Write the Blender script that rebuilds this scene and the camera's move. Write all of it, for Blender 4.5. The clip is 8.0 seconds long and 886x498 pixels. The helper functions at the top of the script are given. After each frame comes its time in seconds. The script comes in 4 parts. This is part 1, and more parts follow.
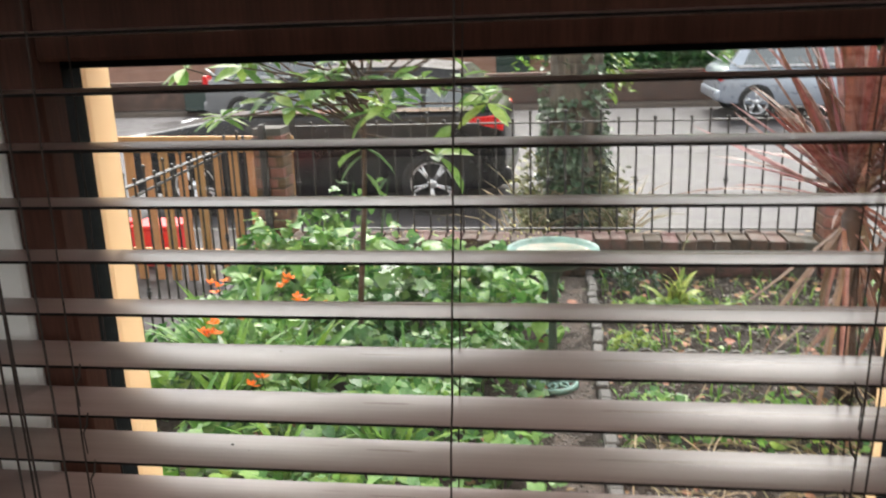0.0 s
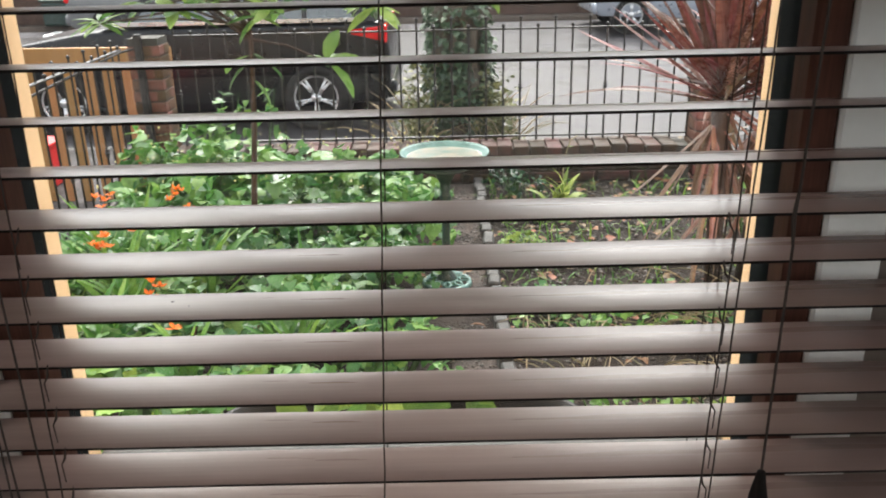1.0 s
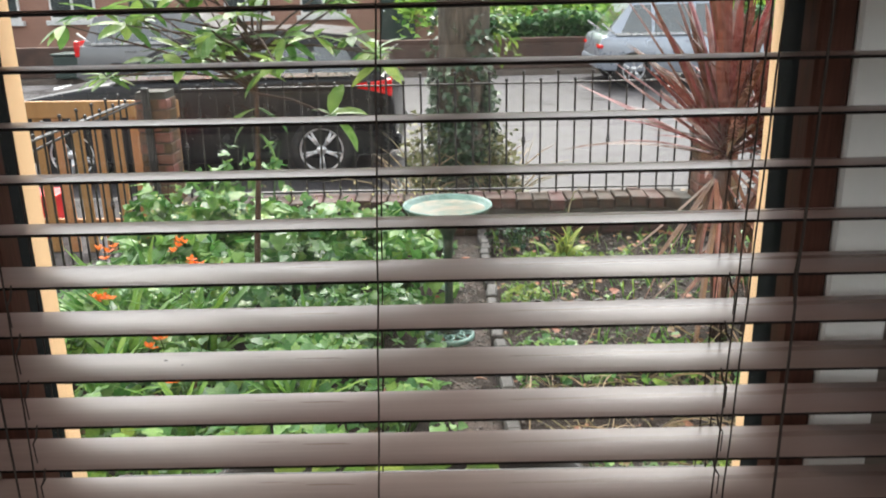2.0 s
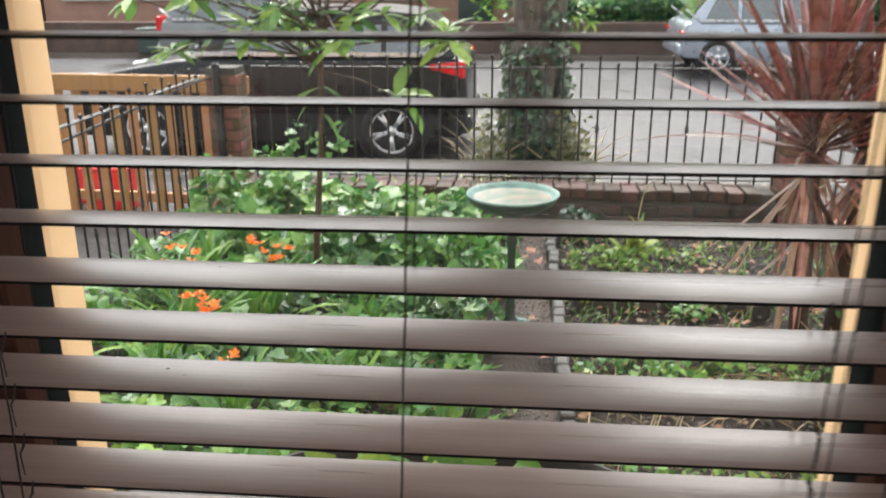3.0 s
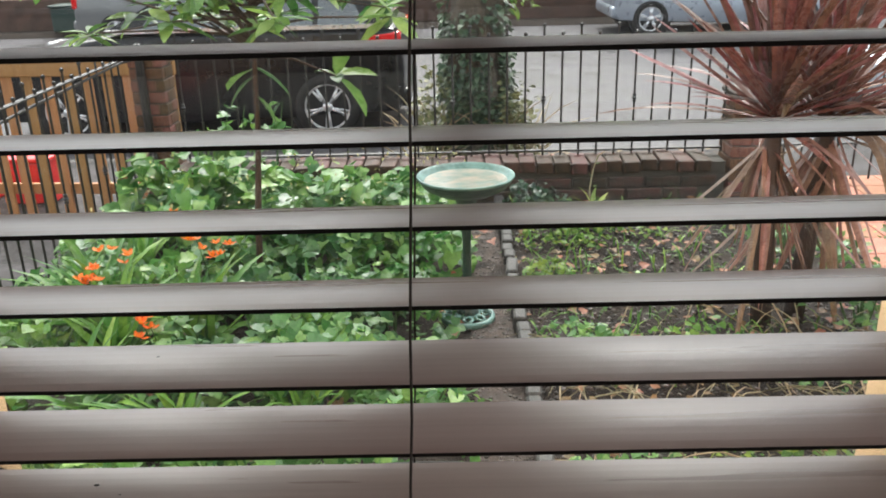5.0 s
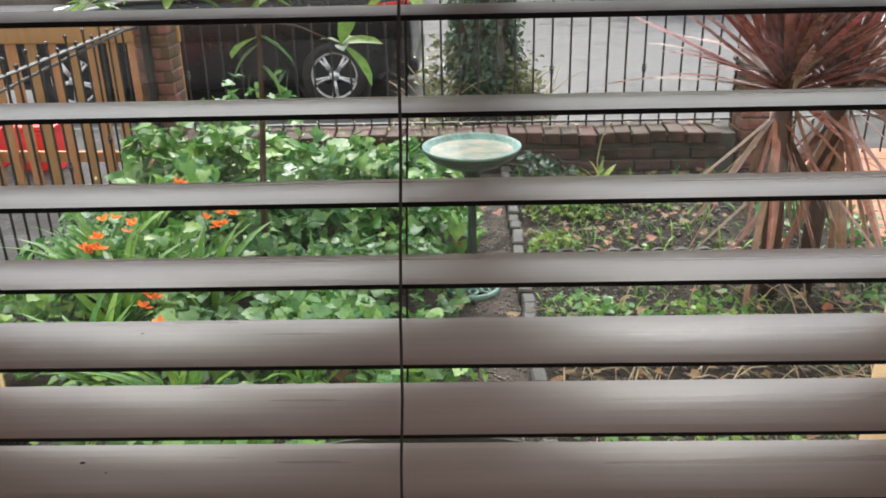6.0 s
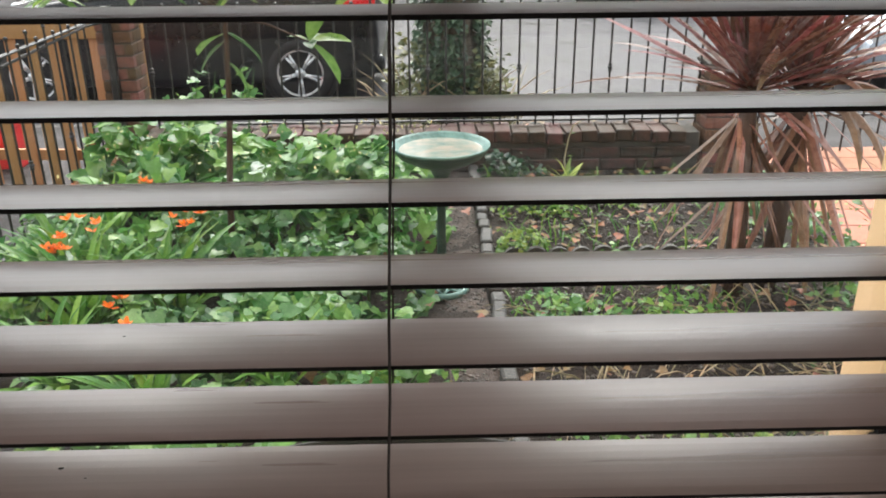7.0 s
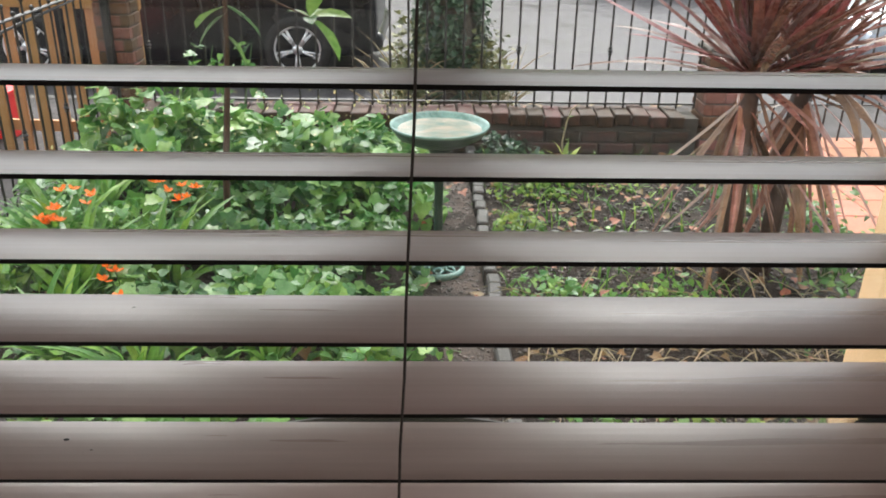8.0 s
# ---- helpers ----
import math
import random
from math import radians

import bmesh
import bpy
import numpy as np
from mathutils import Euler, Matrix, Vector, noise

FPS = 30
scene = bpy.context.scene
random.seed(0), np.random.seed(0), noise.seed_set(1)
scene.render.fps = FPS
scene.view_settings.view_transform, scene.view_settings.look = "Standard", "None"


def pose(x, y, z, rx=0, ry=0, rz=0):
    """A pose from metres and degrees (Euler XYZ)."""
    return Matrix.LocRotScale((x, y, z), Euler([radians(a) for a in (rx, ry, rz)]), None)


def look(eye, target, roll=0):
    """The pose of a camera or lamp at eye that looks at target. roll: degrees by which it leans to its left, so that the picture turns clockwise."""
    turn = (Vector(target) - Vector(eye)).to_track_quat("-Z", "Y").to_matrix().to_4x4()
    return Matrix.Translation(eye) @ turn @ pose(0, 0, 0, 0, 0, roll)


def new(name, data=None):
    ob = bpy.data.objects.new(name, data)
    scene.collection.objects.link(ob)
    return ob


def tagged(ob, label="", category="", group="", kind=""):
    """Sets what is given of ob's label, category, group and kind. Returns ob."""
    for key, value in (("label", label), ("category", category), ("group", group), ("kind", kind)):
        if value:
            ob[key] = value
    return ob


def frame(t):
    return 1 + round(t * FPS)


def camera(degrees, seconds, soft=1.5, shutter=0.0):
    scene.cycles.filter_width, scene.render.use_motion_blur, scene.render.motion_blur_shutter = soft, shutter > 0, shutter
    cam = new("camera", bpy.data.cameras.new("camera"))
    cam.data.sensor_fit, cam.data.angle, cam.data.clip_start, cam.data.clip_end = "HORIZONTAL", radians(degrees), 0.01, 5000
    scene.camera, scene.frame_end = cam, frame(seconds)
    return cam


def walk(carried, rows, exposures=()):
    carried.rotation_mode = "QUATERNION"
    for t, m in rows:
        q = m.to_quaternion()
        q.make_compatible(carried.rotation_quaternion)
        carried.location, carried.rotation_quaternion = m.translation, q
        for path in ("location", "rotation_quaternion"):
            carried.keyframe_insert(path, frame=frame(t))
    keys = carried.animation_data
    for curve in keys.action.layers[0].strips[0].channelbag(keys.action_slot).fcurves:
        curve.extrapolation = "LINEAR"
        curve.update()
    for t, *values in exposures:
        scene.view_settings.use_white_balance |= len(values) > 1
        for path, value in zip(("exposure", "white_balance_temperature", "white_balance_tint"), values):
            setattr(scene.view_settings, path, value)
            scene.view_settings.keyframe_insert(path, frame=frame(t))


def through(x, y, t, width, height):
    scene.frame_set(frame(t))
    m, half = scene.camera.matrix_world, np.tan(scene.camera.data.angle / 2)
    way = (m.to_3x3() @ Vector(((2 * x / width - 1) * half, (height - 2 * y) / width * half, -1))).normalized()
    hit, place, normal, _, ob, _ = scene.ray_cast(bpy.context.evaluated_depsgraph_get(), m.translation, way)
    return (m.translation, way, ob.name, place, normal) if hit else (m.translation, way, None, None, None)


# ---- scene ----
cam = camera(55.4, 8.0, soft=1.8, shutter=0.5)
PATH = [
    (0, (0.109, -0.815, 1.665), (-0.166, 1.094, 1.136), -2.0),
    (0.2, (0.107, -0.819, 1.653), (-0.129, 1.084, 1.083), -2.6),
    (0.5, (0.092, -0.84, 1.615), (-0.058, 1.039, 0.948), -1.1),
    (1, (0.071, -0.919, 1.622), (0.066, 0.949, 0.906), -1.3),
    (1.2, (0.073, -0.919, 1.626), (0.068, 0.951, 0.917), -1.9),
    (2.3, (0.089, -0.896, 1.628), (0.054, 1.017, 1.052), -0.5),
    (2.5, (0.114, -0.884, 1.638), (0.044, 1.03, 1.064), -0.1),
    (2.8, (0.134, -0.824, 1.622), (-0.024, 1.080, 1.026), -0.1),
    (3, (0.105, -0.762, 1.606), (-0.072, 1.126, 0.969), -0.3),
    (3.2, (0.066, -0.702, 1.599), (-0.088, 1.166, 0.905), -0.6),
    (3.5, (0.023, -0.619, 1.603), (0.043, 1.232, 0.846), -0.3),
    (3.7, (-0.014, -0.592, 1.604), (0.124, 1.250, 0.839), 1.5),
    (4, (-0.036, -0.581, 1.614), (0.11, 1.275, 0.884), 2.8),
    (4.5, (0.015, -0.572, 1.619), (0.003, 1.305, 0.927), -1.3),
    (6, (0.046, -0.535, 1.613), (-0.007, 1.309, 0.839), -1.4),
    (6.5, (0.05, -0.538, 1.625), (0.037, 1.303, 0.844), -1.5),
    (7, (0.031, -0.533, 1.614), (0.059, 1.309, 0.835), -0.6),
    (7.5, (0.022, -0.523, 1.604), (0.072, 1.308, 0.8), 0.5),
    (8, (0.013, -0.525, 1.607), (0.06, 1.299, 0.788), 1.0),
]
walk(cam, [(t, look(eye, target, roll)) for t, eye, target, roll in PATH], exposures=[(0, 2.82, 6850, 8), (0.5, 2.76, 6700, 7), (2.5, 2.7, 6650, 7), (3.0, 2.66, 6650, 7), (3.7, 2.5, 6550, 5), (8, 2.56, 6550, 6)])

# ---- world and light: overcast, rainy daylight ----
world = bpy.data.worlds.new("overcast")
scene.world = world
world.use_nodes = True
wn = world.node_tree
sky = wn.nodes.new("ShaderNodeTexSky")
sky.sky_type, sky.sun_disc = "NISHITA", False
sky.sun_elevation, sky.sun_rotation = radians(55), radians(-4)
sky.air_density, sky.dust_density, sky.ozone_density = 1.0, 4.0, 1.0
grey = wn.nodes.new("ShaderNodeHueSaturation")
grey.inputs["Saturation"].default_value = 0.25
wn.links.new(sky.outputs["Color"], grey.inputs["Color"])
wn.links.new(grey.outputs["Color"], wn.nodes["Background"].inputs["Color"])
wn.nodes["Background"].inputs["Strength"].default_value = 0.1
sun = new("sun", bpy.data.lights.new("sun", "SUN"))
sun.data.energy, sun.data.angle, sun.data.color = 1.0, radians(60), (1.0, 0.97, 0.93)
sun.matrix_world = look((-0.4, 2.5 + 5.7, 8.2), (0, 2.5, 0))


# ---- materials ----
def mat(name, a, b=None, rough=0.6, scale=8.0, grain=60.0, bump=0.15, metal=0.0, stretch=(1, 1, 1), spec=0.5, island=0.0, per_object=0.0, coat=0.0, dist=0.01, mix=0.6, clearvar=0.0):
    """Two colours mixed by a broad noise, a fine grain, relief, and a shift of value per piece."""
    m = bpy.data.materials.new(name)
    m.use_nodes = True
    nt = m.node_tree
    p = nt.nodes["Principled BSDF"]
    b = b or tuple(c * 0.7 for c in a)
    tc = nt.nodes.new("ShaderNodeTexCoord")
    mp = nt.nodes.new("ShaderNodeMapping")
    mp.inputs["Scale"].default_value = stretch
    nt.links.new(tc.outputs["Object"], mp.inputs["Vector"])
    n1 = nt.nodes.new("ShaderNodeTexNoise")
    n1.inputs["Scale"].default_value, n1.inputs["Detail"].default_value = scale, 6
    n2 = nt.nodes.new("ShaderNodeTexNoise")
    n2.inputs["Scale"].default_value, n2.inputs["Detail"].default_value = grain, 4
    for n in (n1, n2):
        nt.links.new(mp.outputs["Vector"], n.inputs["Vector"])
    add = nt.nodes.new("ShaderNodeMath")
    add.operation = "MULTIPLY_ADD"
    add.inputs[1].default_value = 1.0 - mix
    nt.links.new(n2.outputs["Fac"], add.inputs[0])
    mul = nt.nodes.new("ShaderNodeMath")
    mul.operation = "MULTIPLY"
    mul.inputs[1].default_value = mix
    nt.links.new(n1.outputs["Fac"], mul.inputs[0])
    nt.links.new(mul.outputs[0], add.inputs[2])
    ramp = nt.nodes.new("ShaderNodeValToRGB")
    ramp.color_ramp.elements[0].position, ramp.color_ramp.elements[1].position = 0.36, 0.64
    ramp.color_ramp.elements[0].color, ramp.color_ramp.elements[1].color = (*b, 1), (*a, 1)
    nt.links.new(add.outputs[0], ramp.inputs["Fac"])
    colour = ramp.outputs["Color"]
    for kind, amount in (("island", island), ("object", per_object)):
        if amount:
            src = nt.nodes.new("ShaderNodeNewGeometry" if kind == "island" else "ShaderNodeObjectInfo")
            out = src.outputs["Random Per Island"] if kind == "island" else src.outputs["Random"]
            hs = nt.nodes.new("ShaderNodeHueSaturation")
            rng = nt.nodes.new("ShaderNodeMapRange")
            rng.inputs["To Min"].default_value, rng.inputs["To Max"].default_value = 1 - amount, 1 + amount
            nt.links.new(out, rng.inputs["Value"])
            nt.links.new(rng.outputs[0], hs.inputs["Value"])
            hue = nt.nodes.new("ShaderNodeMapRange")
            hue.inputs["To Min"].default_value, hue.inputs["To Max"].default_value = 0.5 + amount * 0.085, 0.5 - amount * 0.07
            nt.links.new(out, hue.inputs["Value"])
            nt.links.new(hue.outputs[0], hs.inputs["Hue"])
            nt.links.new(colour, hs.inputs["Color"])
            colour = hs.outputs["Color"]
    nt.links.new(colour, p.inputs["Base Color"])
    rr = nt.nodes.new("ShaderNodeMapRange")
    rr.inputs["To Min"].default_value, rr.inputs["To Max"].default_value = max(rough - 0.12 - clearvar, 0.02), min(rough + 0.12 + clearvar, 1)
    nt.links.new(n1.outputs["Fac"], rr.inputs["Value"])
    nt.links.new(rr.outputs[0], p.inputs["Roughness"])
    p.inputs["Metallic"].default_value = metal
    p.inputs["Specular IOR Level"].default_value = spec
    p.inputs["Coat Weight"].default_value = coat
    p.inputs["Coat Roughness"].default_value = 0.08
    if bump:
        bp = nt.nodes.new("ShaderNodeBump")
        bp.inputs["Strength"].default_value, bp.inputs["Distance"].default_value = bump, dist
        nt.links.new(add.outputs[0], bp.inputs["Height"])
        nt.links.new(bp.outputs["Normal"], p.inputs["Normal"])
    return m


def leaf_mat(name, a, b, rough=0.35, island=0.45, through=0.25, spec=0.3):
    """A leaf: glossy skin, some light through it."""
    m = mat(name, a, b, rough=rough, scale=25, grain=120, bump=0.1, island=island, spec=spec)
    nt = m.node_tree
    p = nt.nodes["Principled BSDF"]
    tr = nt.nodes.new("ShaderNodeBsdfTranslucent")
    nt.links.new(p.inputs["Base Color"].links[0].from_socket, tr.inputs["Color"])
    mx = nt.nodes.new("ShaderNodeMixShader")
    mx.inputs[0].default_value = through
    out = nt.nodes["Material Output"]
    nt.links.new(p.outputs[0], mx.inputs[1])
    nt.links.new(tr.outputs[0], mx.inputs[2])
    nt.links.new(mx.outputs[0], out.inputs["Surface"])
    return m


def glass_mat(name, tint=(1, 1, 1), gloss=0.02):
    m = bpy.data.materials.new(name)
    m.use_nodes = True
    nt = m.node_tree
    tr = nt.nodes.new("ShaderNodeBsdfTransparent")
    tr.inputs["Color"].default_value = (*tint, 1)
    gl = nt.nodes.new("ShaderNodeBsdfGlossy")
    gl.inputs["Roughness"].default_value = gloss
    fr = nt.nodes.new("ShaderNodeFresnel")
    fr.inputs["IOR"].default_value = 1.45
    mx = nt.nodes.new("ShaderNodeMixShader")
    nt.links.new(fr.outputs[0], mx.inputs[0])
    nt.links.new(tr.outputs[0], mx.inputs[1])
    nt.links.new(gl.outputs[0], mx.inputs[2])
    # a thin wet, dusty film scatters a little of the daylight
    film = nt.nodes.new("ShaderNodeBsdfTranslucent")
    film.inputs["Color"].default_value = (0.95, 0.97, 1.0, 1)
    wet = nt.nodes.new("ShaderNodeTexNoise")
    wet.inputs["Scale"].default_value, wet.inputs["Detail"].default_value = 5, 5
    amount = nt.nodes.new("ShaderNodeMapRange")
    amount.inputs["To Min"].default_value, amount.inputs["To Max"].default_value = 0.0008, 0.0038
    nt.links.new(wet.outputs["Fac"], amount.inputs["Value"])
    mx2 = nt.nodes.new("ShaderNodeMixShader")
    nt.links.new(amount.outputs[0], mx2.inputs[0])
    nt.links.new(mx.outputs[0], mx2.inputs[1])
    nt.links.new(film.outputs[0], mx2.inputs[2])
    nt.links.new(mx2.outputs[0], nt.nodes["Material Output"].inputs["Surface"])
    return m


# near-black: room-side shade put into the slat edges' colour; also for chips, tassel
EDGE_SHADE_DARK_WOOD = mat("edge_shade_dark_wood", (0.01, 0.007, 0.006), rough=0.7, spec=0.1)
SLAT = mat("slat_wood", (0.26, 0.176, 0.153), (0.215, 0.145, 0.126), rough=0.3, coat=0.0, scale=3, grain=22, bump=0.02, stretch=(0.25, 6, 6), spec=0.5, per_object=0.06, clearvar=0.02)
CORD = mat("blind_cord", (0.035, 0.022, 0.016), rough=0.8, grain=400)
FRAME_WOOD = mat("window_frame_wood", (0.1, 0.04, 0.027), (0.055, 0.022, 0.015), rough=0.6, spec=0.12, scale=5, grain=40, stretch=(6, 6, 0.4), bump=0.1)
GASKET = mat("dark_frame_paint", (0.004, 0.006, 0.007), rough=0.8, spec=0.06, bump=0.05)
YELLOW = mat("yellow_masonry_paint", (0.82, 0.56, 0.32), (0.77, 0.51, 0.27), rough=0.75, scale=6, grain=90, bump=0.25)
TAUPE = mat("taupe_wall_paint", (0.2, 0.16, 0.135), (0.17, 0.135, 0.115), rough=0.8, scale=3, grain=80, bump=0.08)
PLASTER = mat("white_wall_paint", (0.84, 0.83, 0.8), (0.8, 0.79, 0.76), rough=0.8, scale=3, grain=80, bump=0.08)
CARPET = mat("floor_carpet", (0.16, 0.13, 0.1), rough=0.95, grain=200, bump=0.4)
GLASS = glass_mat("window_glass")
SOIL = mat("wet_soil", (0.045, 0.034, 0.027), (0.014, 0.011, 0.009), rough=0.88, spec=0.25, scale=9, grain=70, bump=1.0, dist=0.03)
PAVING = mat("wet_pavement", (0.085, 0.08, 0.082), (0.02, 0.018, 0.017), spec=0.1, rough=0.75, scale=2.6, grain=28, bump=0.5, clearvar=0.2)
ROAD = mat("wet_asphalt", (0.07, 0.068, 0.076), (0.02, 0.019, 0.02), rough=0.52, spec=0.19, scale=2.2, grain=20, bump=0.7, clearvar=0.25, mix=0.5)
KERB = mat("kerb_granite", (0.1, 0.096, 0.094), (0.05, 0.048, 0.046), rough=0.65, spec=0.2, scale=12, grain=150)
BRICK = mat("garden_brick", (0.125, 0.06, 0.046), (0.03, 0.028, 0.021), rough=0.65, scale=18, grain=90, bump=0.9, per_object=0.4, spec=0.3, mix=0.5)
BRICK_DARK = mat("mossy_brick", (0.085, 0.046, 0.035), (0.022, 0.024, 0.018), rough=0.65, scale=16, grain=90, bump=0.9, spec=0.3, per_object=0.4)
PIER_BRICK = mat("pier_brick", (0.24, 0.12, 0.08), (0.075, 0.045, 0.034), rough=0.7, spec=0.25, scale=22, grain=90, bump=0.5, per_object=0.4)
MORTAR = mat("old_mortar", (0.085, 0.078, 0.066), (0.035, 0.034, 0.028), rough=0.85, grain=120, bump=0.5)
IRON = mat("black_iron_paint", (0.012, 0.012, 0.013), (0.02, 0.018, 0.017), rough=0.42, scale=20, grain=150, bump=0.2)
RAIL_GREY = mat("worn_rail_metal", (0.1, 0.095, 0.095), (0.04, 0.038, 0.038), rough=0.65, scale=20, spec=0.25)
OCHRE = mat("ochre_stained_timber", (0.42, 0.21, 0.075), (0.32, 0.15, 0.05), rough=0.6, scale=5, grain=50, stretch=(5, 5, 0.4), per_object=0.14, bump=0.3)
RED = mat("red_plastic", (0.7, 0.03, 0.03), (0.6, 0.02, 0.025), rough=0.4, bump=0.05)
VERDIGRIS = mat("verdigris_bath", (0.18, 0.33, 0.3), (0.06, 0.14, 0.12), rough=0.4, scale=14, grain=60, bump=0.2)
BATH_GREEN = mat("dark_green_cast", (0.025, 0.055, 0.045), (0.012, 0.028, 0.024), rough=0.4, scale=20, bump=0.2)
BATH_SILT = mat("silty_water", (0.44, 0.38, 0.31), (0.2, 0.28, 0.25), rough=0.12, scale=13, grain=30, bump=0.03)
BARK = mat("grey_bark", (0.16, 0.13, 0.1), (0.03, 0.027, 0.02), rough=0.85, scale=11, grain=45, mix=0.5, stretch=(1.5, 1.5, 0.35), bump=1.0, dist=0.03)
CAR_BLACK = mat("black_car_paint", (0.004, 0.005, 0.007), (0.006, 0.007, 0.009), rough=0.3, bump=0.0, coat=0.15, spec=0.3)
CAR_SILVER = mat("silver_car_paint", (0.36, 0.4, 0.46), (0.33, 0.37, 0.43), rough=0.3, metal=0.45, bump=0.0, coat=0.6)
CAR_GLASS = mat("car_glass", (0.035, 0.055, 0.058), (0.02, 0.035, 0.038), rough=0.04, bump=0.0, spec=1.0, coat=1.0)
TYRE = mat("tyre_rubber", (0.015, 0.015, 0.015), rough=0.8, grain=120)
ALLOY = mat("alloy_rim", (0.72, 0.73, 0.74), (0.6, 0.61, 0.62), rough=0.28, metal=0.7, bump=0.0)
CHROME = mat("chrome_trim", (0.8, 0.8, 0.8), rough=0.12, metal=1.0, bump=0.0)
LAMP_RED = mat("red_lamp_lens", (0.75, 0.012, 0.015), (0.6, 0.008, 0.01), rough=0.15, bump=0.0, coat=0.5)
LAMP_CLEAR = mat("clear_lamp_lens", (0.7, 0.72, 0.74), rough=0.1, bump=0.0, coat=0.5)
PLATE = mat("yellow_plate", (0.75, 0.55, 0.05), rough=0.4, bump=0.0)
TERRACOTTA = mat("terracotta_paving", (0.41, 0.195, 0.13), (0.32, 0.145, 0.095), spec=0.2, rough=0.75, scale=6, grain=70, per_object=0.15)
TUB = mat("black_plastic_tub", (0.014, 0.014, 0.014), rough=0.45, bump=0.1)
EDGING = mat("grey_edging_stone", (0.075, 0.07, 0.066), (0.025, 0.025, 0.022), rough=0.6, scale=15, grain=100, bump=0.5, per_object=0.25)
DARK_WOOD = mat("dark_weathered_timber", (0.07, 0.055, 0.042), (0.035, 0.028, 0.022), rough=0.7, stretch=(5, 5, 0.5), bump=0.4)
IVY = leaf_mat("ivy_leaf", (0.11, 0.26, 0.07), (0.045, 0.125, 0.03), rough=0.32, spec=0.5)
SHRUB_LEAF = leaf_mat("shrub_leaf", (0.21, 0.36, 0.09), (0.1, 0.22, 0.05), rough=0.3, through=0.42, spec=0.4, island=0.5)
OLIVE = leaf_mat("olive_weed_leaf", (0.17, 0.18, 0.075), (0.09, 0.1, 0.04), rough=0.5, island=0.45)
TREE_IVY = leaf_mat("trunk_ivy_leaf", (0.095, 0.15, 0.085), (0.045, 0.085, 0.045), rough=0.33, spec=0.4, through=0.12)
FRESH = leaf_mat("fresh_green_leaf", (0.17, 0.36, 0.09), (0.085, 0.21, 0.045), rough=0.32, through=0.35, spec=0.5)
LIME = leaf_mat("lime_leaf", (0.22, 0.34, 0.06), (0.12, 0.22, 0.035), rough=0.35, through=0.4)
STRAP = leaf_mat("strap_leaf", (0.17, 0.34, 0.06), (0.09, 0.21, 0.03), rough=0.35)
DARK_LEAF = leaf_mat("dark_glossy_leaf", (0.02, 0.075, 0.03), (0.01, 0.04, 0.018), rough=0.25)
PALM_RED = leaf_mat("bronze_red_sword_leaf", (0.23, 0.088, 0.068), (0.12, 0.046, 0.038), rough=0.28, spec=0.5, through=0.2, island=0.4)
PALM_DEAD = leaf_mat("dead_sword_leaf", (0.38, 0.23, 0.17), (0.18, 0.09, 0.065), rough=0.34, through=0.15, island=0.45, spec=0.6)
STRAW = leaf_mat("dry_stalk", (0.52, 0.45, 0.3), (0.33, 0.26, 0.16), rough=0.6, through=0.1, island=0.4)
FALLEN = leaf_mat("fallen_brown_leaf", (0.27, 0.14, 0.055), (0.12, 0.06, 0.03), rough=0.5, through=0.1, island=0.5)
ORANGE = leaf_mat("orange_petal", (0.9, 0.25, 0.025), (0.85, 0.17, 0.015), rough=0.5, through=0.3, island=0.2)
STEM = mat("brown_stem", (0.065, 0.035, 0.024), (0.035, 0.02, 0.014), rough=0.6, grain=150)
GREEN_STEM = mat("green_stem", (0.07, 0.16, 0.04), rough=0.5)
HOUSE_BRICK = mat("distant_brick", (0.36, 0.2, 0.145), (0.27, 0.145, 0.105), rough=0.8, scale=3, grain=25, bump=0.3)
LOW_WALL = mat("brown_boundary_wall", (0.12, 0.072, 0.056), (0.06, 0.04, 0.032), rough=0.75, spec=0.3, scale=4, grain=30, bump=0.3)
WHITE_PAINT = mat("white_gloss_paint", (0.8, 0.8, 0.78), rough=0.4, bump=0.03)
ROOF_SLATE = mat("roof_slate", (0.1, 0.1, 0.11), rough=0.6, grain=30)
HEDGE = leaf_mat("hedge_leaf", (0.07, 0.2, 0.06), (0.04, 0.13, 0.035), rough=0.45)
LAWN = leaf_mat("bright_lawn_leaf", (0.28, 0.5, 0.08), (0.18, 0.38, 0.05), rough=0.5)


# ---- builders ----
def part(name, bm, material, parent=None, label="", smooth=False):
    me = bpy.data.meshes.new(name)
    bm.to_mesh(me)
    bm.free()
    if smooth:
        for f in me.polygons:
            f.use_smooth = True
    me.materials.append(material)
    ob = new(name, me)
    if parent:
        ob.parent = parent
    if label:
        ob["label"] = label
    return ob


def thing(name, label, category, x=0, y=0, z=0, rz=0, group="", kind=""):
    ob = new(name)
    ob.empty_display_size = 0.1
    ob.matrix_world = pose(x, y, z, 0, 0, rz)
    return tagged(ob, label, category, group, kind)


def box(bm, x0, x1, y0, y1, z0, z1, bevel=0.0, seg=1):
    r = bmesh.ops.create_cube(bm, size=1.0, matrix=Matrix.Translation(((x0 + x1) / 2, (y0 + y1) / 2, (z0 + z1) / 2)) @ Matrix.Diagonal((x1 - x0, y1 - y0, z1 - z0, 1)))
    if bevel:
        edges = list({e for v in r["verts"] for e in v.link_edges})
        bmesh.ops.bevel(bm, geom=edges, offset=bevel, segments=seg, affect="EDGES", profile=0.5)
    return bm


def abox(x0, x1, y0, y1, z0, z1, bevel=0.0, seg=1):
    return box(bmesh.new(), x0, x1, y0, y1, z0, z1, bevel, seg)


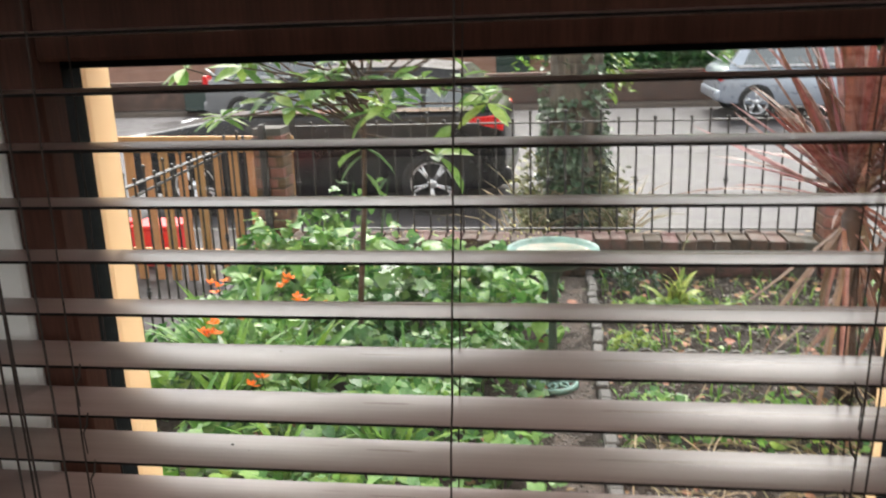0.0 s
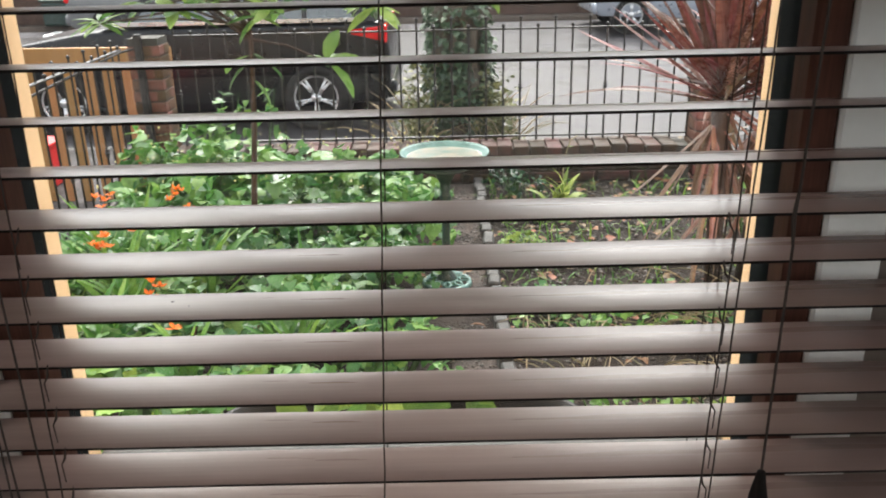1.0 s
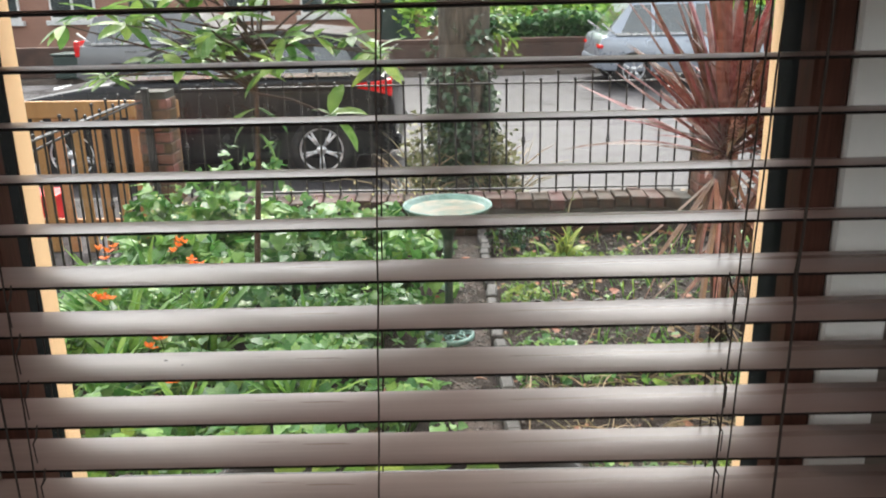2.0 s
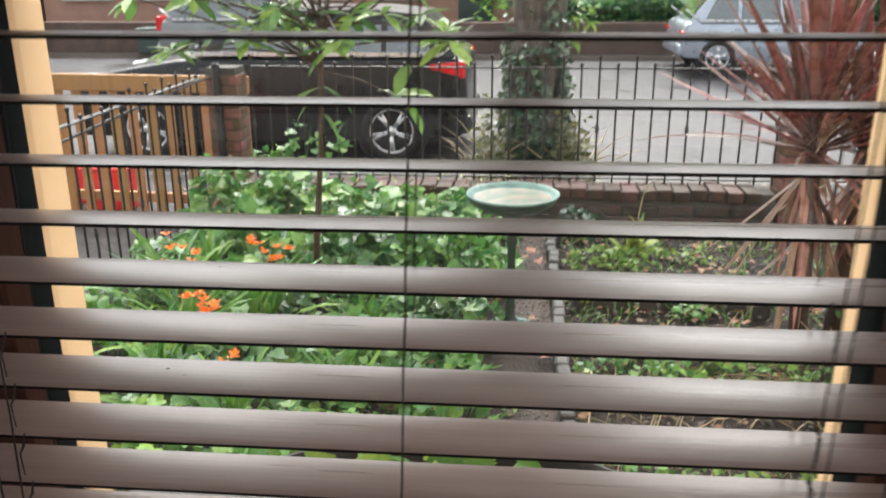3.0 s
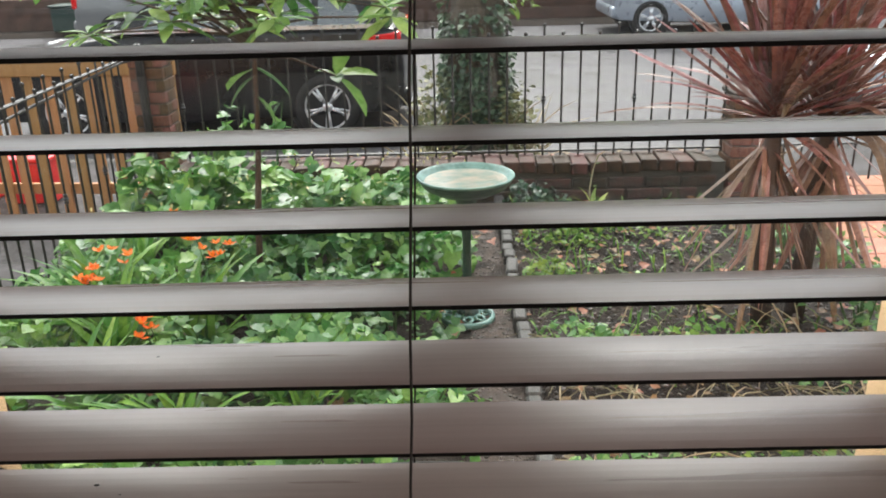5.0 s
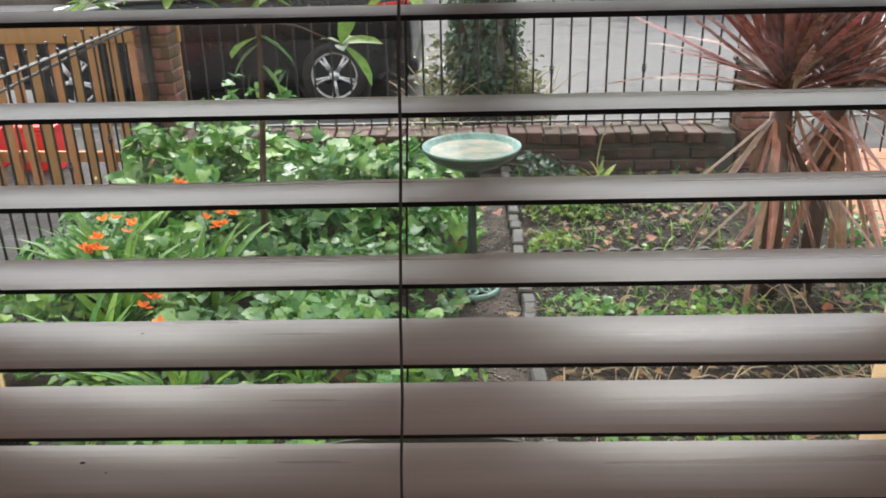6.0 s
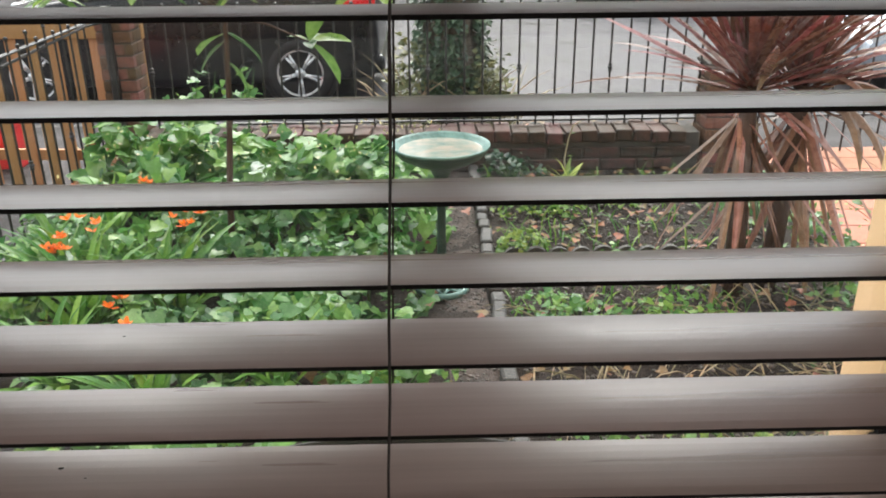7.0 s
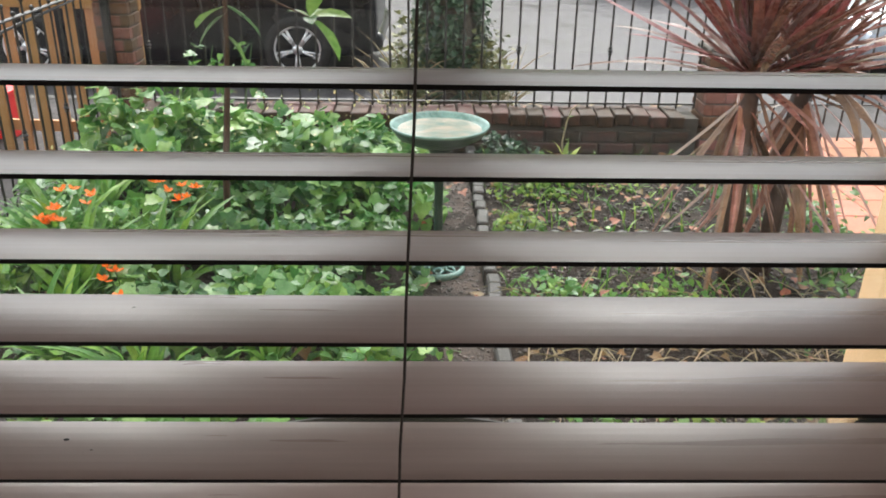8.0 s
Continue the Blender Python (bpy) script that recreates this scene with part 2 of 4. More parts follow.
def rod(bm, a, b, r0, r1=None, n=8):
    a, b = Vector(a), Vector(b)
    d = b - a
    m = Matrix.Translation((a + b) / 2) @ d.to_track_quat("Z", "Y").to_matrix().to_4x4()
    bmesh.ops.create_cone(bm, cap_ends=True, segments=n, radius1=r0, radius2=r0 if r1 is None else r1, depth=d.length, matrix=m)
    return bm


def tube(bm, pts, radii, n=8):
    """A bent tube through points with a radius at each."""
    rings = []
    pts = [Vector(p) for p in pts]
    for i, p in enumerate(pts):
        d = (pts[min(i + 1, len(pts) - 1)] - pts[max(i - 1, 0)]).normalized()
        if i == 0:
            ref = Vector((1, 0, 0)) if abs(d.x) < 0.8 else Vector((0, 1, 0))
        u = (ref - d * ref.dot(d)).normalized()
        w = d.cross(u)
        rings.append([bm.verts.new(p + (u * math.cos(2 * math.pi * k / n) + w * math.sin(2 * math.pi * k / n)) * radii[i]) for k in range(n)])
    for r, s in zip(rings, rings[1:]):
        for k in range(n):
            bm.faces.new((r[k], r[(k + 1) % n], s[(k + 1) % n], s[k]))
    bm.faces.new(rings[0][::-1])
    bm.faces.new(rings[-1])
    return bm


def lathe(bm, profile, n=32, centre=(0, 0, 0)):
    c = Vector(centre)
    rings = [[bm.verts.new(c + Vector((r * math.cos(2 * math.pi * k / n), r * math.sin(2 * math.pi * k / n), z))) for k in range(n)] for r, z in profile]
    for r, s in zip(rings, rings[1:]):
        for k in range(n):
            bm.faces.new((r[k], r[(k + 1) % n], s[(k + 1) % n], s[k]))
    return bm


def ball(bm, c, r, n=8):
    bmesh.ops.create_uvsphere(bm, u_segments=n, v_segments=max(4, n // 2 + 1), radius=r, matrix=Matrix.Translation(c))
    return bm


def foliage(name, shape, places, material, parent=None, label=""):
    """One mesh of many leaves: shape is (verts, faces), places a list of 4x4 matrices."""
    v = np.array(shape[0], float)
    f = shape[1]
    out, faces = np.empty((len(places) * len(v), 3)), []
    for i, m in enumerate(places):
        a = np.array(m)
        out[i * len(v):(i + 1) * len(v)] = v @ a[:3, :3].T + a[:3, 3]
        faces += [tuple(k + i * len(v) for k in q) for q in f]
    me = bpy.data.meshes.new(name)
    me.from_pydata(out.tolist(), [], faces)
    for p in me.polygons:
        p.use_smooth = True
    me.materials.append(material)
    ob = new(name, me)
    if parent:
        ob.parent = parent
    if label:
        ob["label"] = label
    return ob


# leaf outlines lie along +y from the stalk, folded a little along the middle
IVY_SHAPE = ([(0, 0, 0), (0.42, -0.12, 0.05), (0.52, 0.28, 0.1), (0.25, 0.62, 0.06), (0, 1, -0.1), (-0.25, 0.62, 0.06), (-0.52, 0.28, 0.1), (-0.42, -0.12, 0.05), (0, 0.4, 0)],
             [(0, 1, 8), (1, 2, 8), (2, 3, 8), (3, 4, 8), (4, 5, 8), (5, 6, 8), (6, 7, 8), (7, 0, 8)])
LANCE_SHAPE = ([(0, 0, 0), (0.12, 0.25, 0.03), (0.16, 0.55, 0.0), (0.08, 0.85, -0.08), (0, 1, -0.14), (-0.08, 0.85, -0.08), (-0.16, 0.55, 0.0), (-0.12, 0.25, 0.03), (0, 0.25, 0), (0, 0.55, -0.03), (0, 0.85, -0.1)],
               [(0, 1, 8), (1, 2, 9, 8), (2, 3, 10, 9), (3, 4, 10), (4, 5, 10), (5, 6, 9, 10), (6, 7, 8, 9), (7, 0, 8)])
BLADE_SHAPE = ([(0.03, 0, 0), (0.045, 0.3, 0.06), (0.04, 0.6, 0.03), (0.028, 0.82, -0.09), (0, 1, -0.26), (-0.028, 0.82, -0.09), (-0.04, 0.6, 0.03), (-0.045, 0.3, 0.06), (-0.03, 0, 0), (0, 0.3, 0.045), (0, 0.6, 0.015), (0, 0.82, -0.1), (0, 0, -0.01)],
               [(12, 0, 1, 9), (9, 1, 2, 10), (10, 2, 3, 11), (11, 3, 4), (8, 12, 9, 7), (7, 9, 10, 6), (6, 10, 11, 5), (5, 11, 4)])
PETAL_SHAPE = ([(0, 0, 0), (0.3, 0.5, 0.05), (0.15, 1, 0.1), (-0.15, 1, 0.1), (-0.3, 0.5, 0.05)], [(0, 1, 2), (0, 2, 3), (0, 3, 4)])


def heart_shape(n=9, curl=0.16, fold=0.13):
    """A broad heart-shaped leaf with a wavy toothed rim, a fold along the midrib and a drooping tip."""
    verts, faces = [(0, 0, 0), (0, 0.33, -0.015), (0, 0.68, -0.05), (0, 1.0, -curl - 0.04)], []
    for s in (1, -1):
        rim = []
        for i in range(1, n):
            f = i / n
            y = -0.14 * math.sin(math.pi * min(f * 2.2, 1)) + 1.02 * max(0.0, f - 0.12) / 0.88
            x = 0.5 * math.sin(math.pi * f ** 0.62) ** 0.85 * (1 + 0.09 * (-1) ** i)
            rim.append(len(verts))
            verts.append((s * x, y, fold * x * 2 * (1 - f) - curl * f * f + 0.035 * math.sin(i * 2.1 + s)))
        chain = [0] + rim + [3]
        for a, b in zip(chain, chain[1:]):
            m = (verts[a][1] + verts[b][1]) / 2
            hub = 1 if m < 0.55 else 2
            faces.append((a, b, hub) if s > 0 else (b, a, hub))
        k = next(j for j in range(len(chain) - 1) if (verts[chain[j]][1] + verts[chain[j + 1]][1]) / 2 >= 0.55)
        faces.append((1, chain[k], 2) if s > 0 else (2, chain[k], 1))
    return verts, faces


HEART_SHAPE = heart_shape()
OVAL_SHAPE = ([(0, 0, 0), (0.16, 0.2, 0.05), (0.25, 0.5, 0.05), (0.19, 0.8, -0.04), (0, 1, -0.18), (-0.19, 0.8, -0.04), (-0.25, 0.5, 0.05), (-0.16, 0.2, 0.05), (0, 0.25, 0), (0, 0.55, -0.02), (0, 0.82, -0.09)],
              LANCE_SHAPE[1])
rng = random.Random(7)


def place(p, yaw, pitch, roll, s, sx=None):
    """A leaf at p that points along yaw, raised by pitch (degrees)."""
    return Matrix.Translation(p) @ Euler((radians(pitch), 0, radians(yaw))).to_matrix().to_4x4() @ Euler((0, radians(roll), 0)).to_matrix().to_4x4() @ Matrix.Diagonal((sx or s, s, s, 1))


# ---- the ground ----
def level(x, y):
    """Garden at 0; pavement and road lie lower beyond the wall, rising gently across the street."""
    if y < 4.72:
        return -0.28 if x < -2.1 and y > 1.4 else 0.0
    if y < 7.2:
        return -0.34
    if y < 16.1:
        return -0.44 + 0.28 * max(0, (y - 8.6)) / 7.5
    return -0.06


def ground_sheet():
    bm = bmesh.new()
    xs = [-400, -60, -20, -8, -4] + [-3 + 0.12 * i for i in range(56)] + [4.2, 6, 9, 20, 60, 400]
    ys = [-60, -10, -2, 0.3] + [0.42 + 0.1 * i for i in range(44)] + [4.74, 4.76, 7.16, 7.2, 8.6, 10, 12, 14, 16.06, 16.1, 18, 25, 60, 200, 800]
    grid = []
    for y in ys:
        row = []
        for x in xs:
            z = level(x, y) - (0.02 if y > 4.72 or y < 0.4 else 0)
            if 0.4 < y < 4.7 and -2.0 < x < 3.5:
                z += 0.035 * noise.noise((x * 2.2, y * 2.2, 0)) + 0.018 * noise.noise((x * 8, y * 8, 3))
            row.append(bm.verts.new((x, y, z)))
        grid.append(row)
    for r, s in zip(grid, grid[1:]):
        for k in range(len(xs) - 1):
            bm.faces.new((r[k], r[k + 1], s[k + 1], s[k]))
    return tagged(part("ground", bm, SOIL, smooth=True), "dark wet soil of the front garden and land beyond", "ground", kind="structure")


ground_sheet()


def strip(name, material, y0, y1, label, category, lift=0.0, n=24):
    bm = bmesh.new()
    rows = []
    for i in range(n + 1):
        y = y0 + (y1 - y0) * i / n
        z = level(0, min(max(y, y0 + 0.001), y1 - 0.001)) + lift
        rows.append([bm.verts.new((x, y, z)) for x in (-60, -12, -5, 0, 5, 12, 60)])
    for r, s in zip(rows, rows[1:]):
        for k in range(6):
            bm.faces.new((r[k], r[k + 1], s[k + 1], s[k]))
    return tagged(part(name, bm, material), label, category, kind="structure")


strip("pavement", PAVING, 4.78, 7.08, "wet grey pavement beside the garden wall", "pavement", n=4)
strip("road", ROAD, 7.2, 16.1, "wet grey asphalt street", "road")
kerb = thing("kerb", "row of worn granite kerb stones", "kerb", kind="structure")
kerb_mesh = None
for i in range(14):
    ob = part("kerb_stone", abox(-0.448, 0.448, 7.085, 7.205, -0.55, -0.335, 0.012, 2), KERB, kerb) if kerb_mesh is None else new("kerb_stone", kerb_mesh)
    kerb_mesh = ob.data
    ob.parent = kerb
    ob.location = (-6.3 + i * 0.9, 0, 0)


# ---- window wall and room ----
def window_wall():
    w = thing("wall_front", "front wall, taupe paint inside and yellow masonry outside", "wall", kind="structure")
    x0, x1, z0, z1 = -0.54, 0.56, 0.77, 1.72
    for a, b, c, d in ((-1.5, x0, -0.4, 2.6), (x1, 1.5, -0.4, 2.6), (x0, x1, -0.4, z0), (x0, x1, z1, 2.6)):
        part("plaster", abox(a, b, 0.09, 0.2, c, d), TAUPE, w, "taupe painted plaster")
        part("masonry", abox(a, b, 0.2, 0.29, c, d), YELLOW, w, "yellow painted masonry")
    for a, b in ((-0.60, -0.522), (0.543, 0.622)):
        part("architrave", abox(a, b, 0.066, 0.092, 0.70, 1.80, 0.004), PLASTER, w, "white painted architrave")
    # splayed outer reveals
    for s, xi, xo, far in ((-1, -0.52, -0.606, -2.6), (1, 0.525, 0.600, 2.6)):
        bm = bmesh.new()
        ring = [(xi, 0.22), (xo, 0.475), (far, 0.475), (far, 0.292), (xi + s * 0.018, 0.292), (xi + s * 0.018, 0.22)]
        lo = [bm.verts.new((x, y, -0.4)) for x, y in ring]
        hi = [bm.verts.new((x, y, 2.6)) for x, y in ring]
        for k in range(6):
            bm.faces.new((lo[k], lo[(k + 1) % 6], hi[(k + 1) % 6], hi[k]))
        bm.faces.new(lo[::-1])
        bm.faces.new(hi)
        bmesh.ops.recalc_face_normals(bm, faces=bm.faces)
        part("reveal", bm, YELLOW, w, "yellow painted reveal")
    part("lintel", abox(-0.60, 0.60, 0.30, 0.475, 1.76, 2.6), YELLOW, w)
    part("outer_sill", abox(-0.57, 0.57, 0.292, 0.52, 0.66, 0.735, 0.008), EDGING, w, "grey stone sill")
    part("apron", abox(-0.59, 0.60, 0.292, 0.475, -0.4, 0.66), YELLOW, w)
    return w


window_wall()


def window():
    w = thing("window_1", "dark brown timber window with one clear wet pane", "window", kind="structure")
    for nm, a, b, c, d in (("jamb", -0.5215, -0.466, 0.772, 1.718), ("jamb", 0.5, 0.5425, 0.772, 1.718), ("head", -0.466, 0.5, 1.632, 1.718), ("sill", -0.466, 0.5, 0.772, 0.82)):
        part(nm, abox(a, b, 0.07, 0.12, c, d, 0.004), FRAME_WOOD, w)
    for nm, a, b, c, d in (("sash", -0.537, -0.498, 0.775, 1.715), ("sash", 0.513, 0.557, 0.775, 1.715), ("sash", -0.498, 0.513, 1.622, 1.715), ("sash", -0.498, 0.513, 0.775, 0.835)):
        part(nm, abox(a, b, 0.123, 0.215, c, d, 0.003), GASKET, w, "black painted glazing frame")
    pane = part("pane", abox(-0.499, 0.514, 0.165, 0.171, 0.83, 1.625), GLASS, w, "clear wet glass")
    pane.visible_shadow = False
    return w


window()
tagged(part("wall_back", abox(-1.5, 1.5, -3.7, -3.6, -0.4, 2.6), PLASTER), "plain white painted room wall", "wall", kind="structure")
# each side wall has a large unseen opening, added to let sky light in
for nm, a, b in (("wall_left", -1.6, -1.5), ("wall_right", 1.5, 1.6)):
    wr = thing(nm, "white painted room wall with an added unseen opening for skylight", "wall", kind="structure")
    for c in ((-3.6, -3.3, -0.4, 2.6), (-0.15, 0.29, -0.4, 2.6), (-3.3, -0.15, -0.4, 0.4), (-3.3, -0.15, 2.45, 2.6)):
        part("plaster", abox(a, b, *c), PLASTER, wr)
tagged(part("floor", abox(-1.5, 1.5, -3.6, 0.09, -0.02, 0.1), CARPET), "brown carpeted room floor", "floor", kind="structure")
tagged(part("ceiling", abox(-2.6, 2.6, -3.7, 0.475, 2.6, 2.7), PLASTER), "white room ceiling", "ceiling", kind="structure")


# ---- venetian blind ----
PITCH, Z0 = 0.0575, 1.315


def slat_mesh(tilt, crown=0.0021, w=0.063, th=0.0036):
    bm = bmesh.new()
    n = 8
    prof = []
    for i in range(n + 1):
        u = -1 + 2 * i / n
        prof.append((u * w / 2, crown * (1 - u * u) + th / 2 * (1.0 if abs(u) < 0.99 else 0.9)))
    for i in range(n, -1, -1):
        u = -1 + 2 * i / n
        prof.append((u * w / 2, crown * (1 - u * u) - th / 2 * (1.0 if abs(u) < 0.99 else 0.9)))
    c, s = math.cos(radians(tilt)), math.sin(radians(tilt))
    prof = [(y * c - z * s, y * s + z * c) for y, z in prof]
    rows = [[bm.verts.new((x, y, z)) for y, z in prof] for x in (-0.80, -0.4, 0.0, 0.4, 0.80)]
    for r, q in zip(rows, rows[1:]):
        for k in range(len(prof)):
            bm.faces.new((r[k], r[(k + 1) % len(prof)], q[(k + 1) % len(prof)], q[k]))
    bm.faces.new(rows[0][::-1])
    bm.faces.new(rows[-1])
    bmesh.ops.recalc_face_normals(bm, faces=bm.faces)
    bm.faces.ensure_lookup_table()
    # long edges get the second, near-black material that paints in their shade
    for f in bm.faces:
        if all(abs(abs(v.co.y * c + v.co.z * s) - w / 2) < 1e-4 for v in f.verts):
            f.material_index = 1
    return bm


def blind():
    b = thing("venetian_blind", "dark brown wooden venetian blind with open slats and cords", "blind", 0, 0, 0)
    for k in range(-9, 9):
        tilt = TILT.get(k, 7.2 if k < 0 else -1.0)
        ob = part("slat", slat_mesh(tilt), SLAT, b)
        ob.data.materials.append(EDGE_SHADE_DARK_WOOD)
        front = Z0 + k * PITCH + (0.0025 if k > 0 else -0.001)
        ob.location = (0.03, 0, front + 0.0315 * math.sin(radians(tilt)))
        ob.rotation_euler = (0, radians(rng.uniform(-0.12, 0.12)), 0)
    for x, y, z, r in ((-0.258, 0.008, 1.2062, 0.0019), (-0.235, -0.004, 1.2057, 0.0009), (0.061, -0.012, 1.145, 0.0013), (-0.19, 0.004, 1.323, 0.001)):
        chip = bmesh.new()
        bmesh.ops.create_icosphere(chip, subdivisions=2, radius=r, matrix=Matrix.Translation((x, y, z)) @ Matrix.Diagonal((1.3, 0.8, 0.12, 1)))
        part("chip", chip, EDGE_SHADE_DARK_WOOD, b, "small dark chip in the stain")
    part("headrail", abox(-0.79, 0.85, -0.035, 0.03, 1.815, 1.875, 0.004), SLAT, b)
    part("bottom_rail", abox(-0.77, 0.83, -0.032, 0.032, 0.728, 0.75, 0.006, 2), SLAT, b)
    # ladder cords: a strand on either side of the slats and the lift cord between
    for x, dx in ((0.0005, 0.0105), (0.396, 0.009), (0.409, 0.009), (-0.411, 0.006)):
        for y, r in ((-0.0345, 0.0011), (0.0345, 0.0009)):
            bm = bmesh.new()
            tube(bm, [(x + dx * (z - 1.3) / 0.29 + 0.0006 * math.sin(z * 40 + x), y, z) for z in [0.75 + 0.06 * i for i in range(19)]], [r] * 19, 5)
            part("ladder_cord", bm, CORD, b)
    # knotted strings that leave the slats beside the right ladder
    for k in range(-8, 1):
        z = Z0 + k * PITCH
        bm = bmesh.new()
        tube(bm, [(0.386, -0.034, z + 0.004), (0.388, -0.036, z - 0.010), (0.394, -0.035, z - 0.02), (0.3935, -0.034, z - 0.046)], [0.0009, 0.0015, 0.0009, 0.0007], 5)
        part("ladder_rung", bm, CORD, b)
        bm = bmesh.new()
        tube(bm, [(-0.402, -0.034, z + 0.004), (-0.404, -0.036, z - 0.010), (-0.410, -0.035, z - 0.02), (-0.4095, -0.034, z - 0.046)], [0.0009, 0.0015, 0.0009, 0.0007], 5)
        part("ladder_rung", bm, CORD, b)
    pulls = part("pull_cord", tube(bmesh.new(), [(0.470, -0.04, 1.82), (0.458, -0.042, 1.35), (0.453, -0.047, 1.315), (0.458, -0.043, 1.28), (0.457, -0.043, 0.975)], [0.0016, 0.0018, 0.003, 0.0018, 0.0018], 6), CORD, b)
    part("tassel", lathe(bmesh.new(), [(0.001, 0.045), (0.005, 0.042), (0.007, 0.03), (0.011, 0.008), (0.012, 0.0), (0.0, -0.002)], 12, (0.457, -0.043, 0.94)), EDGE_SHADE_DARK_WOOD, pulls, "turned wooden tassel", True)
    for x, lean in ((-0.472, -0.006), (-0.436, 0.004), (-0.487, -0.004), (-0.478, 0.012)):
        part("lift_cord", tube(bmesh.new(), [(x, -0.04, 1.82), (x + lean * 0.5, -0.043, 1.3), (x + lean, -0.042, 0.8)], [0.0014] * 3, 5), CORD, b)
    return b


# the slats do not all turn alike on their worn ladders (degrees, by slat)
TILT = {4: -1.5, 3: -3.5, 2: -4.5, 1: -4.8, 0: 3.0, -1: 4.1, -2: 5.0, -3: 5.4, -4: 5.8, -5: 6.3, -6: 6.9}
blind()


# ---- brick garden wall with railing ----
def shared(name, mesh_ob, parent, m):
    ob = new(name, mesh_ob.data)
    ob.parent = parent
    ob.matrix_basis = m
    return ob


def garden_wall():
    w = thing("garden_wall", "low old brick garden wall with brick-on-edge coping", "wall", kind="structure")
    x0, x1, ya, yb = -1.72, 1.70, 4.50, 4.72
    part("core", abox(x0, x1, ya + 0.008, yb - 0.004, -0.45, 0.155), MORTAR, w, "weathered mortar")
    cop = stretch = None
    n = int((x1 - x0) / 0.1075)
    for i in range(n):
        m = pose(x0 + 0.1075 * (i + 0.5), (ya + yb) / 2 + rng.uniform(-0.012, 0.008), 0.222 + rng.uniform(-0.007, 0.007), rng.uniform(-2.5, 2.5), rng.uniform(-2.5, 2.5), rng.uniform(-3, 3))
        if cop is None:
            cop = part("coping_brick", abox(-0.0495, 0.0495, -0.122, 0.122, -0.036, 0.036, 0.009, 2), BRICK, w)
            cop.matrix_basis = m
        else:
            shared("coping_brick", cop, w, m)
    part("coping_bed", abox(x0, x1, ya + 0.006, yb - 0.006, 0.155, 0.236), MORTAR, w, "mortar bed")
    for c in range(3):
        for i in range(16):
            x = x0 + 0.113 + 0.225 * i + (0.1125 if c % 2 else 0)
            if x > x1 - 0.1:
                continue
            m = pose(x, ya + 0.045 + rng.uniform(-0.004, 0.004), 0.118 - 0.075 * c, 0, rng.uniform(-0.8, 0.8), rng.uniform(-1, 1))
            if stretch is None:
                stretch = part("brick", abox(-0.1065, 0.1065, -0.05, 0.05, -0.0325, 0.0325, 0.006), BRICK_DARK, w)
                stretch.matrix_basis = m
            else:
                shared("brick", stretch, w, m)


garden_wall()


def pier(name, x, y, w, top, base, label, cap=True):
    p = thing(name, label, "pier", x, y, 0)
    part("core", abox(-w / 2 + 0.008, w / 2 - 0.008, -w / 2 + 0.008, w / 2 - 0.008, base, top - 0.005), MORTAR, p, "mortar")
    head = None
    c = 0
    z = base + 0.0325
    while z < top - 0.03:
        for side in range(4):
            a = side * 90
            for u in ((-w / 4, w / 4) if (c + side) % 2 else (0,)):
                ln = w / 2 - 0.006 if (c + side) % 2 else w - 0.11
                m = pose(0, 0, z, 0, 0, a) @ pose(u, -w / 2 + 0.05, 0, 0, rng.uniform(-0.7, 0.7), rng.uniform(-0.8, 0.8)) @ Matrix.Diagonal((ln, 1, 1, 1))
                if head is None:
                    head = part("brick", abox(-0.5, 0.5, -0.05, 0.05, -0.0325, 0.0325, 0.005), PIER_BRICK, p)
                    head.matrix_basis = m
                else:
                    shared("brick", head, p, m)
        z += 0.075
        c += 1
    if cap:
        part("cap", abox(-w / 2 - 0.012, w / 2 + 0.012, -w / 2 - 0.012, w / 2 + 0.012, top, top + 0.04, 0.012), DARK_WOOD, p, "grey mossy cap")
    return p


pier("gate_pier", -1.905, 4.9, 0.215, 0.97, -0.35, "square red brick gate pier, worn at the top", False)
pier("gate_pier", 1.86, 4.66, 0.25, 0.62, -0.35, "square worn brick pier beside the railing")


def railing(name, label, a, b, spacing, z_low, z_top, tall=True, first=0, knob_every=5, skip=()):
    """Upright bars between two rails; every second one taller with a ball, every fifth with a collar knob."""
    t = thing(name, label, "railing", a[0], a[1], 0)
    d = Vector((b[0] - a[0], b[1] - a[1], 0))
    u = d.normalized()
    ang = math.degrees(math.atan2(u.y, u.x))
    t.matrix_world = pose(a[0], a[1], 0, 0, 0, ang)
    L = d.length
    for z in (z_low, z_top):
        part("rail", abox(0, L, -0.016, 0.016, z - 0.005, z + 0.005, 0.002), IRON, t)
    bars = {}
    n = int(L / spacing)
    for i in range(n + 1):
        kind = ((i + first) % 2 == 0, (i + first) % knob_every == 0)
        if kind not in bars:
            bm = bmesh.new()
            top = z_top + (0.062 if kind[0] and tall else 0.012)
            rod(bm, (0, 0, z_low - 0.03), (0, 0, top), 0.0068, None, 8)
            ball(bm, (0, 0, top + 0.008), 0.0125)
            if kind[1]:
                zk = z_low + 0.325
                lathe(bm, [(0.007, -0.028), (0.013, -0.024), (0.013, -0.016), (0.009, -0.012), (0.018, 0.0), (0.009, 0.012), (0.013, 0.016), (0.013, 0.024), (0.007, 0.028)], 10, (0, 0, zk))
            bars[kind] = part("bar", bm, IRON, t)
            bars[kind].location = (i * spacing, 0, 0)
        else:
            shared("bar", bars[kind], t, pose(i * spacing, 0, 0))
    return t


railing("railing", "black painted iron railing on the garden wall", (-1.663, 4.69), (1.72, 4.685), 0.1127, 0.285, 0.99, True, 0)


